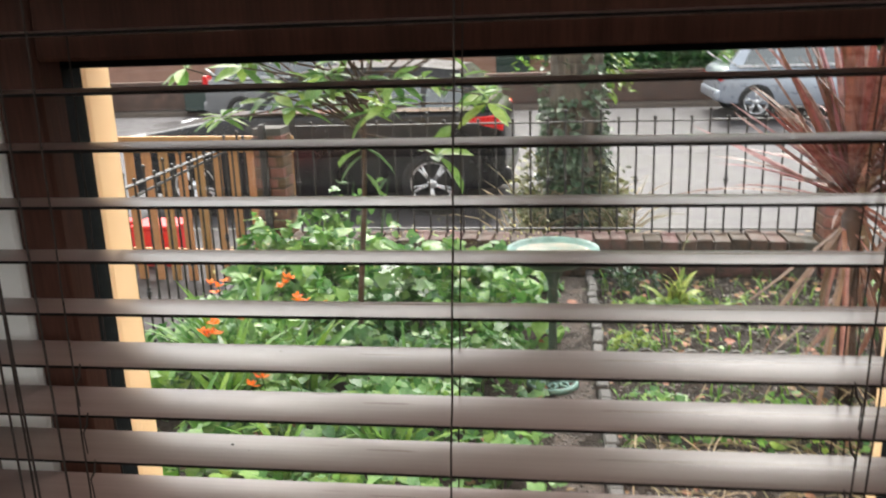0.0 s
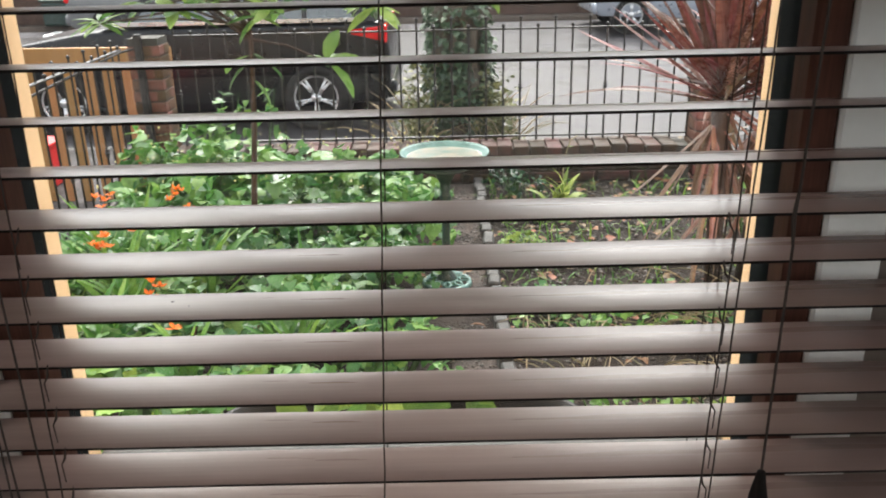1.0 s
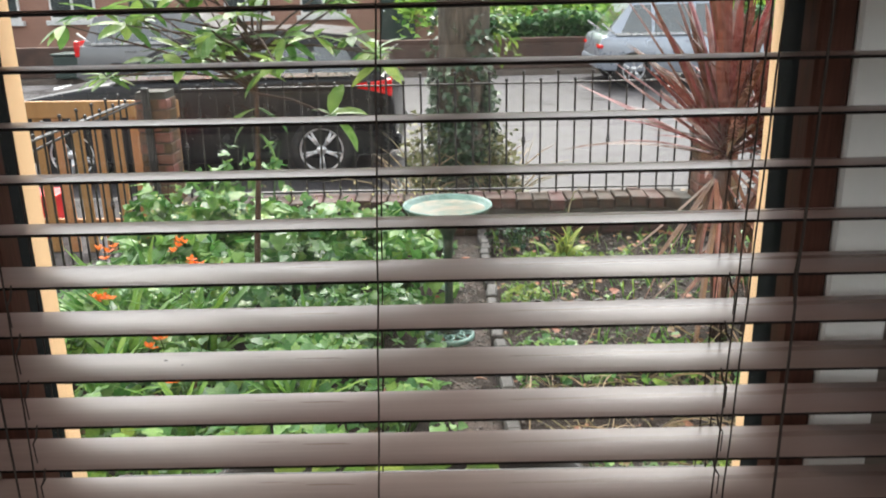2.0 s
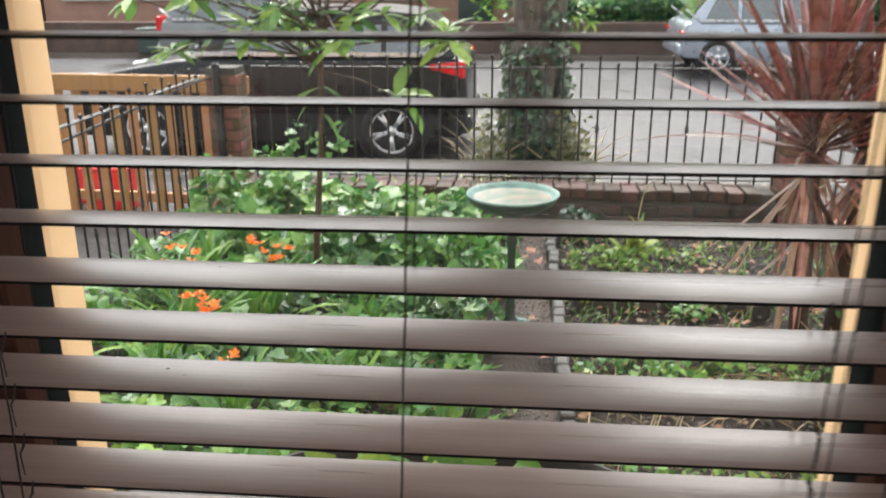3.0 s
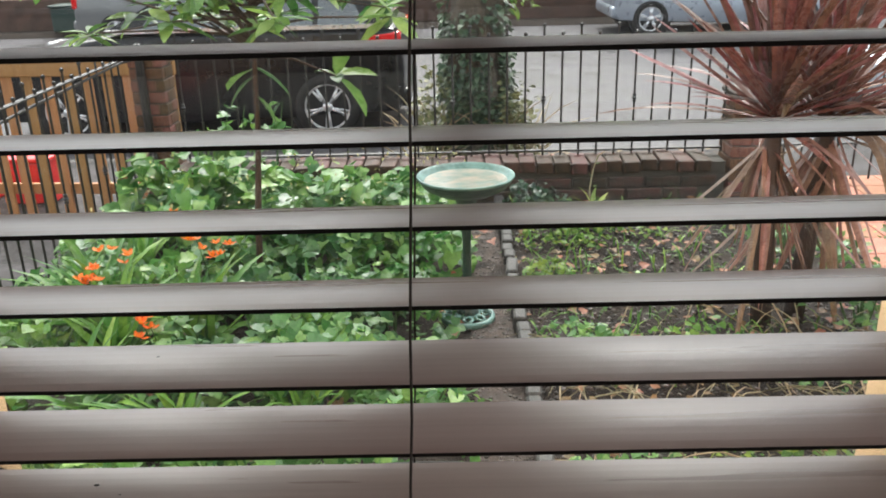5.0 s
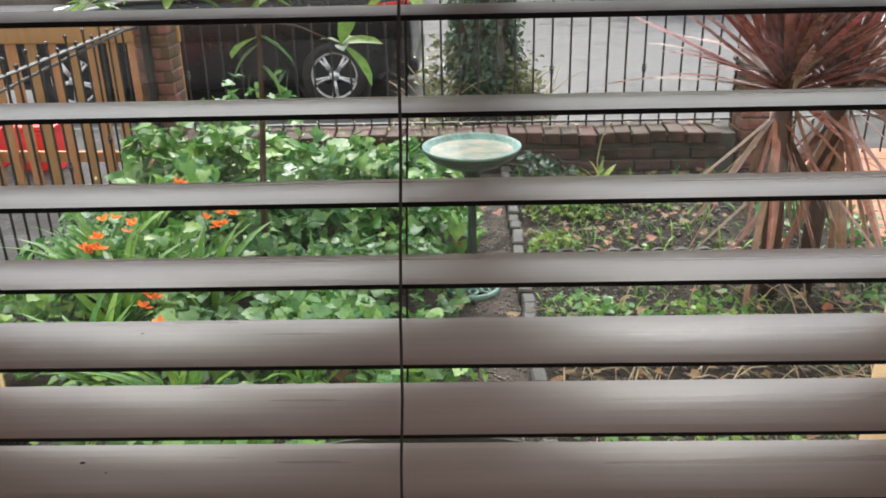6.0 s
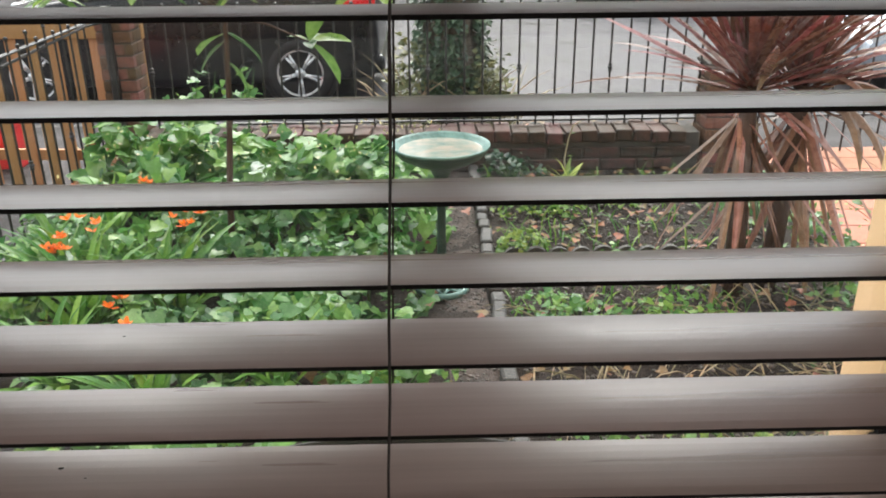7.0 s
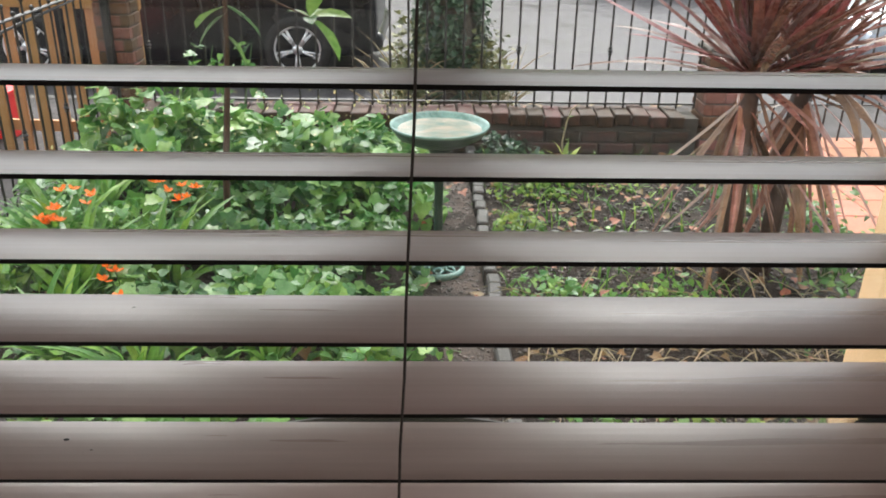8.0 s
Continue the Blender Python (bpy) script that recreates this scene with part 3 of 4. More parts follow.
side = railing("iron_gate", "black iron gate and railing beyond the worn pier", (2.02, 4.72), (3.5, 4.72), 0.1127, 0.0, 0.95, True, 1)
part("middle_rail", abox(0, 1.48, -0.014, 0.014, 0.275, 0.285, 0.002), IRON, side)


# ---- street tree ----
def tree():
    t = thing("street_tree", "large old street tree with ivy on its rough trunk", "tree", 0.22, 6.5, -0.36)
    bm = bmesh.new()
    pts = [(0, 0, -0.05), (0.0, 0, 0.25), (0.0, 0.01, 0.9), (0.02, 0, 1.6), (-0.02, 0, 2.6), (0, 0, 4.2)]
    tube(bm, pts, [0.32, 0.25, 0.215, 0.215, 0.24, 0.22], 28)
    bmesh.ops.subdivide_edges(bm, edges=bm.edges, cuts=2, use_grid_fill=True)
    for v in bm.verts:
        f = 1 + 0.14 * noise.noise((v.co.x * 7, v.co.y * 7, v.co.z * 2.2)) + 0.08 * noise.noise((v.co.x * 22, v.co.y * 22, v.co.z * 6))
        v.co.x *= f
        v.co.y *= f
    part("trunk", bm, BARK, t, "grey furrowed bark", True)
    # limbs and crown are out of view, spread to block sky reflected mid-slat
    tips = []
    for i in range(9):
        a, r, h = i * 2.4 + 0.3, 0.9 + 0.5 * (i % 3), 5.6 + 0.85 * (i % 5)
        tip = (-0.85 + 0.8 * r * math.cos(a), 0.3 + r * math.sin(a), h)
        tips.append(tip)
        bm = bmesh.new()
        tube(bm, [(0.08 * math.cos(a), 0.08 * math.sin(a), 3.3 + 0.08 * i), (0.45 * tip[0], 0.45 * tip[1], 4.4 + 0.2 * (i % 3)), tip], [0.13, 0.09, 0.03], 8)
        part("limb", bm, BARK, t)
    leaves = []
    for i in range(5200):
        a, z = rng.uniform(0, 6.283), abs(rng.gauss(0.0, 0.75))
        if z > 2.3 or noise.noise((a * 1.6, z * 3.0, 2.0)) < -0.3 + 0.32 * max(0, z - 0.9):
            continue
        r = 0.225 + abs(rng.gauss(0, 0.04))
        leaves.append(place((r * math.cos(a), r * math.sin(a), z), math.degrees(a) - 90 + rng.uniform(-60, 60), rng.uniform(-70, 5), rng.uniform(-30, 30), rng.uniform(0.032, 0.066)))
    foliage("ivy", IVY_SHAPE, leaves, TREE_IVY, t, "dark green climbing ivy")
    sprout = [place((0.26 + rng.uniform(0, 0.2), -0.1 + rng.uniform(-0.1, 0.1), 1.35 + rng.uniform(0, 0.45)), rng.uniform(-180, 0), rng.uniform(-60, 20), rng.uniform(-40, 40), rng.uniform(0.06, 0.11)) for _ in range(70)]
    foliage("sprouts", LANCE_SHAPE, sprout, LIME, t, "bright young shoots")
    crown = []
    for tip in tips:
        for j in range(5):
            c = Vector(tip) + Vector((rng.gauss(0, 0.6), rng.gauss(0, 0.7), rng.gauss(0.3, 0.7)))
            for i in range(210):
                p = c + Vector((rng.gauss(0, 0.36), rng.gauss(0, 0.36), rng.gauss(0, 0.28)))
                crown.append(place(p, rng.uniform(0, 360), rng.uniform(-60, 30), rng.uniform(-40, 40), rng.uniform(0.12, 0.22)))
    foliage("crown", IVY_SHAPE, crown, HEDGE, t)


tree()


# ---- parked cars ----
def wheel(parent, x, y, z, r, rim_r, spokes, face):
    w = part("wheel", lathe(bmesh.new(), [(rim_r * 0.98, -0.1), (r * 0.95, -0.1), (r, -0.07), (r, 0.07), (r * 0.95, 0.1), (rim_r * 0.98, 0.1), (rim_r * 0.98, -0.1)], 36), TYRE, parent, "black tyre", True)
    w.matrix_basis = pose(x, y, z, 90, 0, 0)
    bm = lathe(bmesh.new(), [(rim_r, 0.095), (rim_r * 0.93, 0.1), (rim_r * 0.9, 0.085), (rim_r * 0.9, -0.02)], 36)
    for k in range(spokes):
        a = 2 * math.pi * k / spokes + 0.3
        for da in (-0.11, 0.11):
            rod(bm, (0.05 * math.cos(a), 0.05 * math.sin(a), 0.085), (rim_r * 0.93 * math.cos(a + da), rim_r * 0.93 * math.sin(a + da), 0.075), 0.02, 0.016, 6)
    bmesh.ops.create_cone(bm, cap_ends=True, segments=16, radius1=0.06, radius2=0.05, depth=0.03, matrix=Matrix.Translation((0, 0, 0.085)))
    part("rim", bm, ALLOY, w, "silver spoked alloy rim", True)


def car(name, label, paint, x_rear, y_near, road, length, height, width, way, belt, wheel_r, rim_r, spokes=5, hatch=0.55, wheel_in=0.82, lamp=(-0.012, 0.3, 0.7, 0.88)):
    """way: -1 faces to -x, +1 to +x. Built along +x from its tail at 0, near side at y = 0."""
    c = thing(name, label, "car")
    c.matrix_world = Matrix.Translation((x_rear, y_near, road)) @ Matrix.Diagonal((way, 1, 1, 1)) if way > 0 else pose(x_rear, y_near + width, road, 0, 0, 180)
    side = 0 if way > 0 else width  # the side that faces the garden
    bm = bmesh.new()
    H, B = height, belt
    body = [(0.06, 0.30), (0.0, 0.42), (0.0, 0.66), (0.03, B - 0.06), (0.10, B), (length * 0.62, B - 0.02), (length * 0.72, B - 0.05), (length * 0.93, B - 0.20), (length * 0.99, B - 0.34), (length, 0.42), (length - 0.06, 0.27), (length * 0.5, 0.22)]
    rows = []
    for y, inset in ((0.0, 0.03), (0.05, 0.0), (width / 2, -0.01), (width - 0.05, 0.0), (width, 0.03)):
        rows.append([bm.verts.new((x + inset * (1 if x < length / 2 else -1), y, z - (0.02 if inset > 0.01 else 0))) for x, z in body])
    for r, s in zip(rows, rows[1:]):
        for k in range(len(body)):
            bm.faces.new((r[k], r[(k + 1) % len(body)], s[(k + 1) % len(body)], s[k]))
    bm.faces.new(rows[0][::-1])
    bm.faces.new(rows[-1])
    bmesh.ops.recalc_face_normals(bm, faces=bm.faces)
    sharp = [e for e in bm.edges if len(e.link_faces) == 2 and e.calc_face_angle(0) > 0.5]
    bmesh.ops.bevel(bm, geom=sharp, offset=0.035, segments=3, affect="EDGES", profile=0.5)
    part("body", bm, paint, c, smooth=True)
    # cabin: roof and pillars in paint, glass set in
    xr, xf = 0.10, length * 0.70
    roof = [(xr + 0.04, B), (xr + 0.10 + 0.1 * hatch, B + 0.18), (xr + hatch * 0.75, H - 0.05), (xr + hatch + 0.35, H), (length * 0.42, H), (length * 0.53, H - 0.06), (xf, B)]
    bm = bmesh.new()
    rows = []
    for y, k in ((0.05, 0), (0.17, 1), (width / 2, 1.0), (width - 0.17, 1), (width - 0.05, 0)):
        ring = []
        for x, z in roof:
            up = (z - B) / (H - B)
            yy = y if k else (0.05 + 0.11 * up if y < 1 else width - 0.05 - 0.11 * up)
            ring.append(bm.verts.new((x, yy, z + (0.02 if k == 1 and y == width / 2 and up > 0.8 else 0))))
        rows.append(ring)
    for r, s in zip(rows, rows[1:]):
        for k in range(len(roof) - 1):
            bm.faces.new((r[k], r[k + 1], s[k + 1], s[k]))
    bm.faces.new(rows[0])
    bm.faces.new(rows[-1])
    bmesh.ops.recalc_face_normals(bm, faces=bm.faces)
    part("cabin", bm, paint, c, smooth=False)

    def side_glass(y, out):
        lo, hi = B + 0.03, H - 0.09
        xs = [(xr + 0.22 + 0.1 * hatch, xr + hatch + 0.22), (xr + hatch + 0.27, length * 0.40), (length * 0.42, length * 0.535)]
        for i, (a, b) in enumerate(xs):
            bm = bmesh.new()
            yl, yh = (0.05 - 0.008, 0.15 - 0.008) if y == 0 else (width - 0.042, width - 0.142)
            top_a = a + (0.38 * hatch if i == 0 else 0)
            top_b = b - (0.02 if i < 2 else -0.02)
            bot_b = b + (0.34 if i == 2 else 0)
            vs = [bm.verts.new(p) for p in ((a, yl, lo), (bot_b, yl, lo), (top_b, yh, hi), (top_a, yh, hi))]
            f = bm.faces.new(vs)
            ret = bmesh.ops.extrude_face_region(bm, geom=[f])
            for v in [g for g in ret["geom"] if isinstance(g, bmesh.types.BMVert)]:
                v.co.y += 0.006 * (1 if y == 0 else -1)
            bmesh.ops.recalc_face_normals(bm, faces=bm.faces)
            part("side_window", bm, CAR_GLASS, c, "dark tinted glass")
        part("window_trim", abox(xr + 0.2, length * 0.69, (-0.0 if y == 0 else width - 0.052), (0.052 if y == 0 else width), B + 0.003, B + 0.042), ALLOY, c, "bright chrome strip")
        y0 = 0.035 if y == 0 else width - 0.095
        end = abox(0, 0.3, y0, y0 + 0.06, 0, 0.025)
        bmesh.ops.transform(end, matrix=pose(xr + 0.2, 0, B + 0.03, 0, 180 + 38, 0), verts=end.verts)
        part("trim_end", end, ALLOY, c, "bright chrome strip")
    for y in (0, 1):
        side_glass(y, 1)
    # rear screen
    bm = bmesh.new()
    a, b = (xr + 0.06, B + 0.07), (xr + hatch * 0.72, H - 0.09)
    vs = [bm.verts.new(p) for p in ((a[0] - 0.0, 0.2, a[1]), (a[0], width - 0.2, a[1]), (xr + 0.09 + 0.1 * hatch - 0.01, width - 0.2, B + 0.185), (b[0] - 0.01, width - 0.24, b[1]), (b[0] - 0.01, 0.24, b[1]), (xr + 0.09 + 0.1 * hatch - 0.01, 0.2, B + 0.185))]
    bm.faces.new((vs[0], vs[1], vs[2], vs[5]))
    bm.faces.new((vs[5], vs[2], vs[3], vs[4]))
    part("rear_screen", bm, CAR_GLASS, c, "rear screen")
    wx = (wheel_in, length - 0.86)
    for x in wx:
        for y, s in ((0.085, -1), (width - 0.085, 1)):
            bm = bmesh.new()
            bmesh.ops.create_cone(bm, cap_ends=True, segments=32, radius1=wheel_r + 0.055, radius2=wheel_r + 0.055, depth=0.15, matrix=pose(x, y + (0.004 if s < 0 else -0.004), wheel_r + 0.01, 90))
            part("wheel_arch", bm, TYRE, c, "dark wheel arch")
            w = wheel(c, x, y + s * 0.0, wheel_r, wheel_r, rim_r, spokes, s)
    for ob in list(c.children):
        if ob.name.startswith("wheel") and not ob.name.startswith("wheel_arch") and ob.location.y > width / 2:
            ob.rotation_euler = (radians(-90), 0, 0)
    for y0, y1 in ((-0.006, 0.30), (width - 0.30, width + 0.006)):
        bm = abox(lamp[0], lamp[1], y0, y1, lamp[2], lamp[3], 0.03, 2)
        if lamp[1] > 0.35:  # a long lens narrows towards the front
            for v in bm.verts:
                k = max(0.0, (v.co.x - lamp[0]) / (lamp[1] - lamp[0]))
                v.co.z += (lamp[3] * 0.7 + lamp[2] * 0.3 - v.co.z) * 0.75 * k
        part("tail_lamp", bm, LAMP_RED, c, "red tail lamp")
    for y0, y1 in ((0.0, 0.35), (width - 0.35, width)):
        part("head_lamp", abox(length * 0.93, length * 0.985, y0 + 0.005, y1 - 0.005, B - 0.36, B - 0.22, 0.03, 2), LAMP_CLEAR, c, "clear head lamp")
    for x in (length * 0.40, length * 0.24):
        for y0, y1 in ((-0.018, 0.01), (width - 0.01, width + 0.018)):
            part("door_handle", abox(x - 0.1, x + 0.1, y0, y1, B - 0.13, B - 0.10, 0.008, 2), paint, c)
    part("bumper", abox(-0.05, 0.5, 0.02, width - 0.02, 0.32, 0.52, 0.06, 3), paint, c)
    return c


car("car", "black car with silver alloy wheels parked at the kerb", CAR_BLACK, -0.46, 8.17, -0.43, 4.4, 1.6, 1.82, -1, 1.13, 0.345, 0.245, lamp=(0.03, 0.42, 0.9, 1.1))
car("car", "silver blue hatchback parked across the street", CAR_SILVER, 2.77, 14.2, -0.2, 4.0, 1.48, 1.7, 1, 0.88, 0.305, 0.205, hatch=0.6, wheel_in=0.62, lamp=(-0.012, 0.09, 0.66, 0.74))
car("car", "mid grey car parked across the street", mat("grey_car_paint", (0.17, 0.175, 0.18), (0.15, 0.155, 0.16), rough=0.35, metal=0.2, bump=0.0, coat=0.6), -6.4, 14.2, -0.2, 4.1, 1.42, 1.7, 1, 0.9, 0.305, 0.2, hatch=0.35, wheel_in=0.7, lamp=(-0.012, 0.1, 0.7, 0.98))
car("car", "pale silver car parked at the near kerb", CAR_SILVER, 8.75, 8.2, -0.43, 4.2, 1.46, 1.75, -1, 0.92, 0.32, 0.21, hatch=0.5, wheel_in=0.75, lamp=(-0.012, 0.12, 0.68, 0.85))


# ---- bird bath ----
def bird_bath():
    b = thing("bird_bath", "green weathered bird bath with a shallow silty bowl", "bird bath", 0.077, 2.81, 0.0)
    outer = [(0.0, 0.575), (0.05, 0.577), (0.12, 0.592), (0.175, 0.622), (0.195, 0.648), (0.199, 0.656)]
    inner = [(0.199, 0.656), (0.2035, 0.661), (0.203, 0.667), (0.198, 0.668), (0.19, 0.658), (0.16, 0.634), (0.11, 0.612), (0.0, 0.603)]
    part("bowl", lathe(bmesh.new(), outer, 56), BATH_GREEN, b, "dark green underside", True)
    part("basin", lathe(bmesh.new(), inner, 56), VERDIGRIS, b, "verdigris basin with a pale rim", True)
    part("water", lathe(bmesh.new(), [(0.0, 0.646), (0.08, 0.6462), (0.172, 0.646), (0.172, 0.642), (0.0, 0.635)], 48), BATH_SILT, b, "shallow cloudy rain water")
    part("stem", lathe(bmesh.new(), [(0.0, 0.03), (0.055, 0.035), (0.042, 0.06), (0.024, 0.085), (0.021, 0.12), (0.024, 0.14), (0.02, 0.16), (0.018, 0.36), (0.02, 0.42), (0.027, 0.45), (0.02, 0.47), (0.026, 0.52), (0.05, 0.565), (0.075, 0.582), (0.0, 0.585)], 24), BATH_GREEN, b, "dark green fluted stem", True)
    bm = lathe(bmesh.new(), [(0.098, 0.012), (0.098, 0.03), (0.108, 0.038), (0.118, 0.03), (0.12, 0.012), (0.098, 0.012)], 40)
    lathe(bm, [(0.03, 0.02), (0.03, 0.045), (0.055, 0.045), (0.055, 0.02)], 24)
    for k in range(8):
        a = k * math.pi / 4
        pts = [(0.05 * math.cos(a), 0.05 * math.sin(a), 0.04), (0.075 * math.cos(a + 0.28), 0.075 * math.sin(a + 0.28), 0.037), (0.103 * math.cos(a), 0.103 * math.sin(a), 0.032)]
        tube(bm, pts, [0.008, 0.007, 0.008], 6)
        pts = [(0.05 * math.cos(a), 0.05 * math.sin(a), 0.04), (0.075 * math.cos(a - 0.28), 0.075 * math.sin(a - 0.28), 0.037), (0.103 * math.cos(a), 0.103 * math.sin(a), 0.032)]
        tube(bm, pts, [0.006, 0.006, 0.006], 6)
    part("base", bm, VERDIGRIS, b, "openwork cast base", True)


bird_bath()


# ---- beds, path edging, tub ----
edging = thing("path_edging", "row of small grey stone edging blocks along the path", "edging", kind="structure")
first_block = None
for i in range(34):
    y = 0.95 + i * 0.105
    m = pose(0.302 + 0.006 * math.sin(i * 1.7), y, 0.028 + rng.uniform(-0.008, 0.006), rng.uniform(-3, 3), rng.uniform(-3, 3), rng.uniform(-4, 4))
    if first_block is None:
        first_block = part("edging_block", abox(-0.028, 0.028, -0.049, 0.049, -0.06, 0.04, 0.008), EDGING, edging)
        first_block.matrix_basis = m
    else:
        shared("edging_block", first_block, edging, m)

cross = thing("bed_edging", "row of scalloped dark edging tiles across the bed", "edging", kind="structure")
tile = None
for i in range(9):
    m = pose(0.42 + i * 0.105, 3.10 + 0.008 * math.sin(i * 2.1), 0.0, rng.uniform(-6, 6), 0, rng.uniform(-4, 4))
    if tile is None:
        bm = bmesh.new()
        bmesh.ops.create_cone(bm, cap_ends=True, segments=20, radius1=0.05, radius2=0.05, depth=0.022, matrix=pose(0, 0, 0.03, 90))
        box(bm, -0.05, 0.05, -0.0105, 0.0105, -0.06, 0.03)
        tile = part("edging_tile", bm, EDGING, cross)
        tile.matrix_basis = m
    else:
        shared("edging_tile", tile, cross, m)

tagged(part("path", abox(0.09, 0.27, 0.55, 4.48, -0.1, 0.012), mat("trodden_gravel_path", (0.085, 0.06, 0.047), (0.028, 0.02, 0.016), rough=0.8, scale=12, grain=120, bump=1.0, dist=0.02)), "narrow trodden path of dark wet gravel", "path", kind="structure")


def planter():
    t = thing("planter_tub", "tall oval black plastic tub filled with soil", "planter", -0.04, 0.735, 0.0)
    part("shell", lathe(bmesh.new(), [(0.0, 0.0), (0.40, 0.0), (0.445, 0.30), (0.46, 0.305), (0.46, 0.33), (0.445, 0.33), (0.435, 0.30), (0.43, 0.26)], 48), TUB, t, "black plastic shell", True)
    part("soil", lathe(bmesh.new(), [(0.0, 0.285), (0.2, 0.28), (0.433, 0.27), (0.433, 0.25), (0.0, 0.24)], 40), SOIL, t, "dark potting soil")
    lv = []
    for i in range(46):
        a, r = rng.uniform(0, 6.283), rng.uniform(0.03, 0.38)
        lv.append(place((r * math.cos(a), r * math.sin(a), 0.30 + rng.uniform(0, 0.05)), rng.uniform(0, 360), rng.uniform(-15, 35), rng.uniform(-25, 25), rng.uniform(0.06, 0.12)))
    foliage("seedlings", IVY_SHAPE, lv, LIME, t, "lime green seedling leaves")
    t.scale = (0.96, 0.51, 1.68)  # an oval tub


planter()

terr = thing("terracotta_path", "orange terracotta tiled path beside the garden", "path", kind="structure")
tile = None
for i in range(5):
    for j in range(16):
        m = pose(2.18 + i * 0.232, 1.2 + j * 0.232, 0.03 + rng.uniform(-0.001, 0.001))
        if tile is None:
            tile = part("paving_tile", abox(-0.1135, 0.1135, -0.1135, 0.1135, -0.03, 0.012, 0.004), TERRACOTTA, terr)
            tile.matrix_basis = m
        else:
            shared("paving_tile", tile, terr, m)
part("bed", abox(2.06, 3.24, 1.08, 4.8, -0.1, 0.03), MORTAR, terr, "mortar joints")


# ---- left side: iron side railing, handrail, timber fence, bins ----
railing("side_railing", "black iron railing beside the entrance path", (-2.03, 2.6), (-2.05, 4.75), 0.112, 0.0, 0.90, True, 0)
hr = part("handrail", tube(bmesh.new(), [(-2.08, 2.6, 0.80), (-2.07, 3.6, 0.84), (-2.03, 4.7, 0.89), (-1.97, 4.8, 0.9)], [0.008] * 4, 10), RAIL_GREY)
tagged(hr, "sloping worn grey metal handrail on posts", "handrail")
part("post", rod(bmesh.new(), (-2.08, 2.62, 0.0), (-2.08, 2.62, 0.80), 0.012), IRON, hr)
tagged(part("gate_post", abox(-1.945, -1.9, 4.735, 4.78, -0.35, 1.0, 0.006), IRON), "square black iron gate post by the pier", "post")


def timber_fence():
    f = thing("timber_fence", "ochre stained timber fence with upright boards", "fence")
    f.matrix_world = pose(-3.75, 5.5, 0, 0, 0, -4)
    b = None
    for i in range(13):
        m = pose(i * 0.15, 0, 0)
        if b is None:
            b = part("board", abox(-0.037, 0.037, -0.012, 0.012, -0.34, 0.79, 0.003), OCHRE, f)
            b.matrix_basis = m
        else:
            shared("board", b, f, m)
    part("top_rail", abox(-0.1, 1.85, -0.03, 0.018, 0.715, 0.84, 0.004), OCHRE, f)
    part("low_rail", abox(-0.1, 1.85, 0.014, 0.05, -0.16, -0.08, 0.004), OCHRE, f)


timber_fence()
tagged(part("side_paving", abox(-3.8, -2.12, 1.5, 4.77, -0.36, -0.27, 0.004), PAVING), "wet grey entrance path beside the bed", "path", kind="structure")
for i, (x, c) in enumerate(((-3.34, RED), (-3.86, RED))):
    bn = thing("storage_box", "bright red plastic box behind the fence", "box", x, 5.95, -0.34, 0, "boxes behind the fence")
    part("tub", abox(-0.2, 0.2, -0.15, 0.15, 0.0, 0.33, 0.02, 2), c, bn)
    part("lid", abox(-0.215, 0.215, -0.165, 0.165, 0.332, 0.37, 0.012, 2), c, bn)


# ---- across the street ----
tagged(part("boundary_wall", abox(-20, 20, 16.7, 16.95, -0.12, 0.52, 0.01), LOW_WALL), "low dark brown boundary wall across the street", "wall", kind="structure")
hd = []
for i in range(9000):
    x = rng.uniform(0.5, 14)
    hd.append(place((x, 16.98 + rng.uniform(0, 0.45), 0.42 + rng.uniform(0, 0.55) + 0.06 * math.sin(x * 3)), rng.uniform(0, 360), rng.uniform(-60, 30), rng.uniform(-40, 40), rng.uniform(0.07, 0.13)))
hedge = thing("hedge", "clipped dark green hedge behind the low wall", "hedge")
foliage("leaves", IVY_SHAPE, hd, HEDGE, hedge)
part("stems", abox(0.6, 14, 17.3, 17.5, -0.06, 0.82), DARK_LEAF, hedge)
gl = []
for i in range(7000):
    gl.append(place((rng.uniform(-1, 15), 17.7 + rng.uniform(0, 3.6), 1.3 + rng.gauss(0, 0.35)), rng.uniform(0, 360), rng.uniform(-40, 50), rng.uniform(-40, 40), rng.uniform(0.12, 0.2)))
tagged(foliage("shrubbery", IVY_SHAPE, gl, LAWN), "bright green shrubs in the garden opposite", "shrubs", kind="stuff")


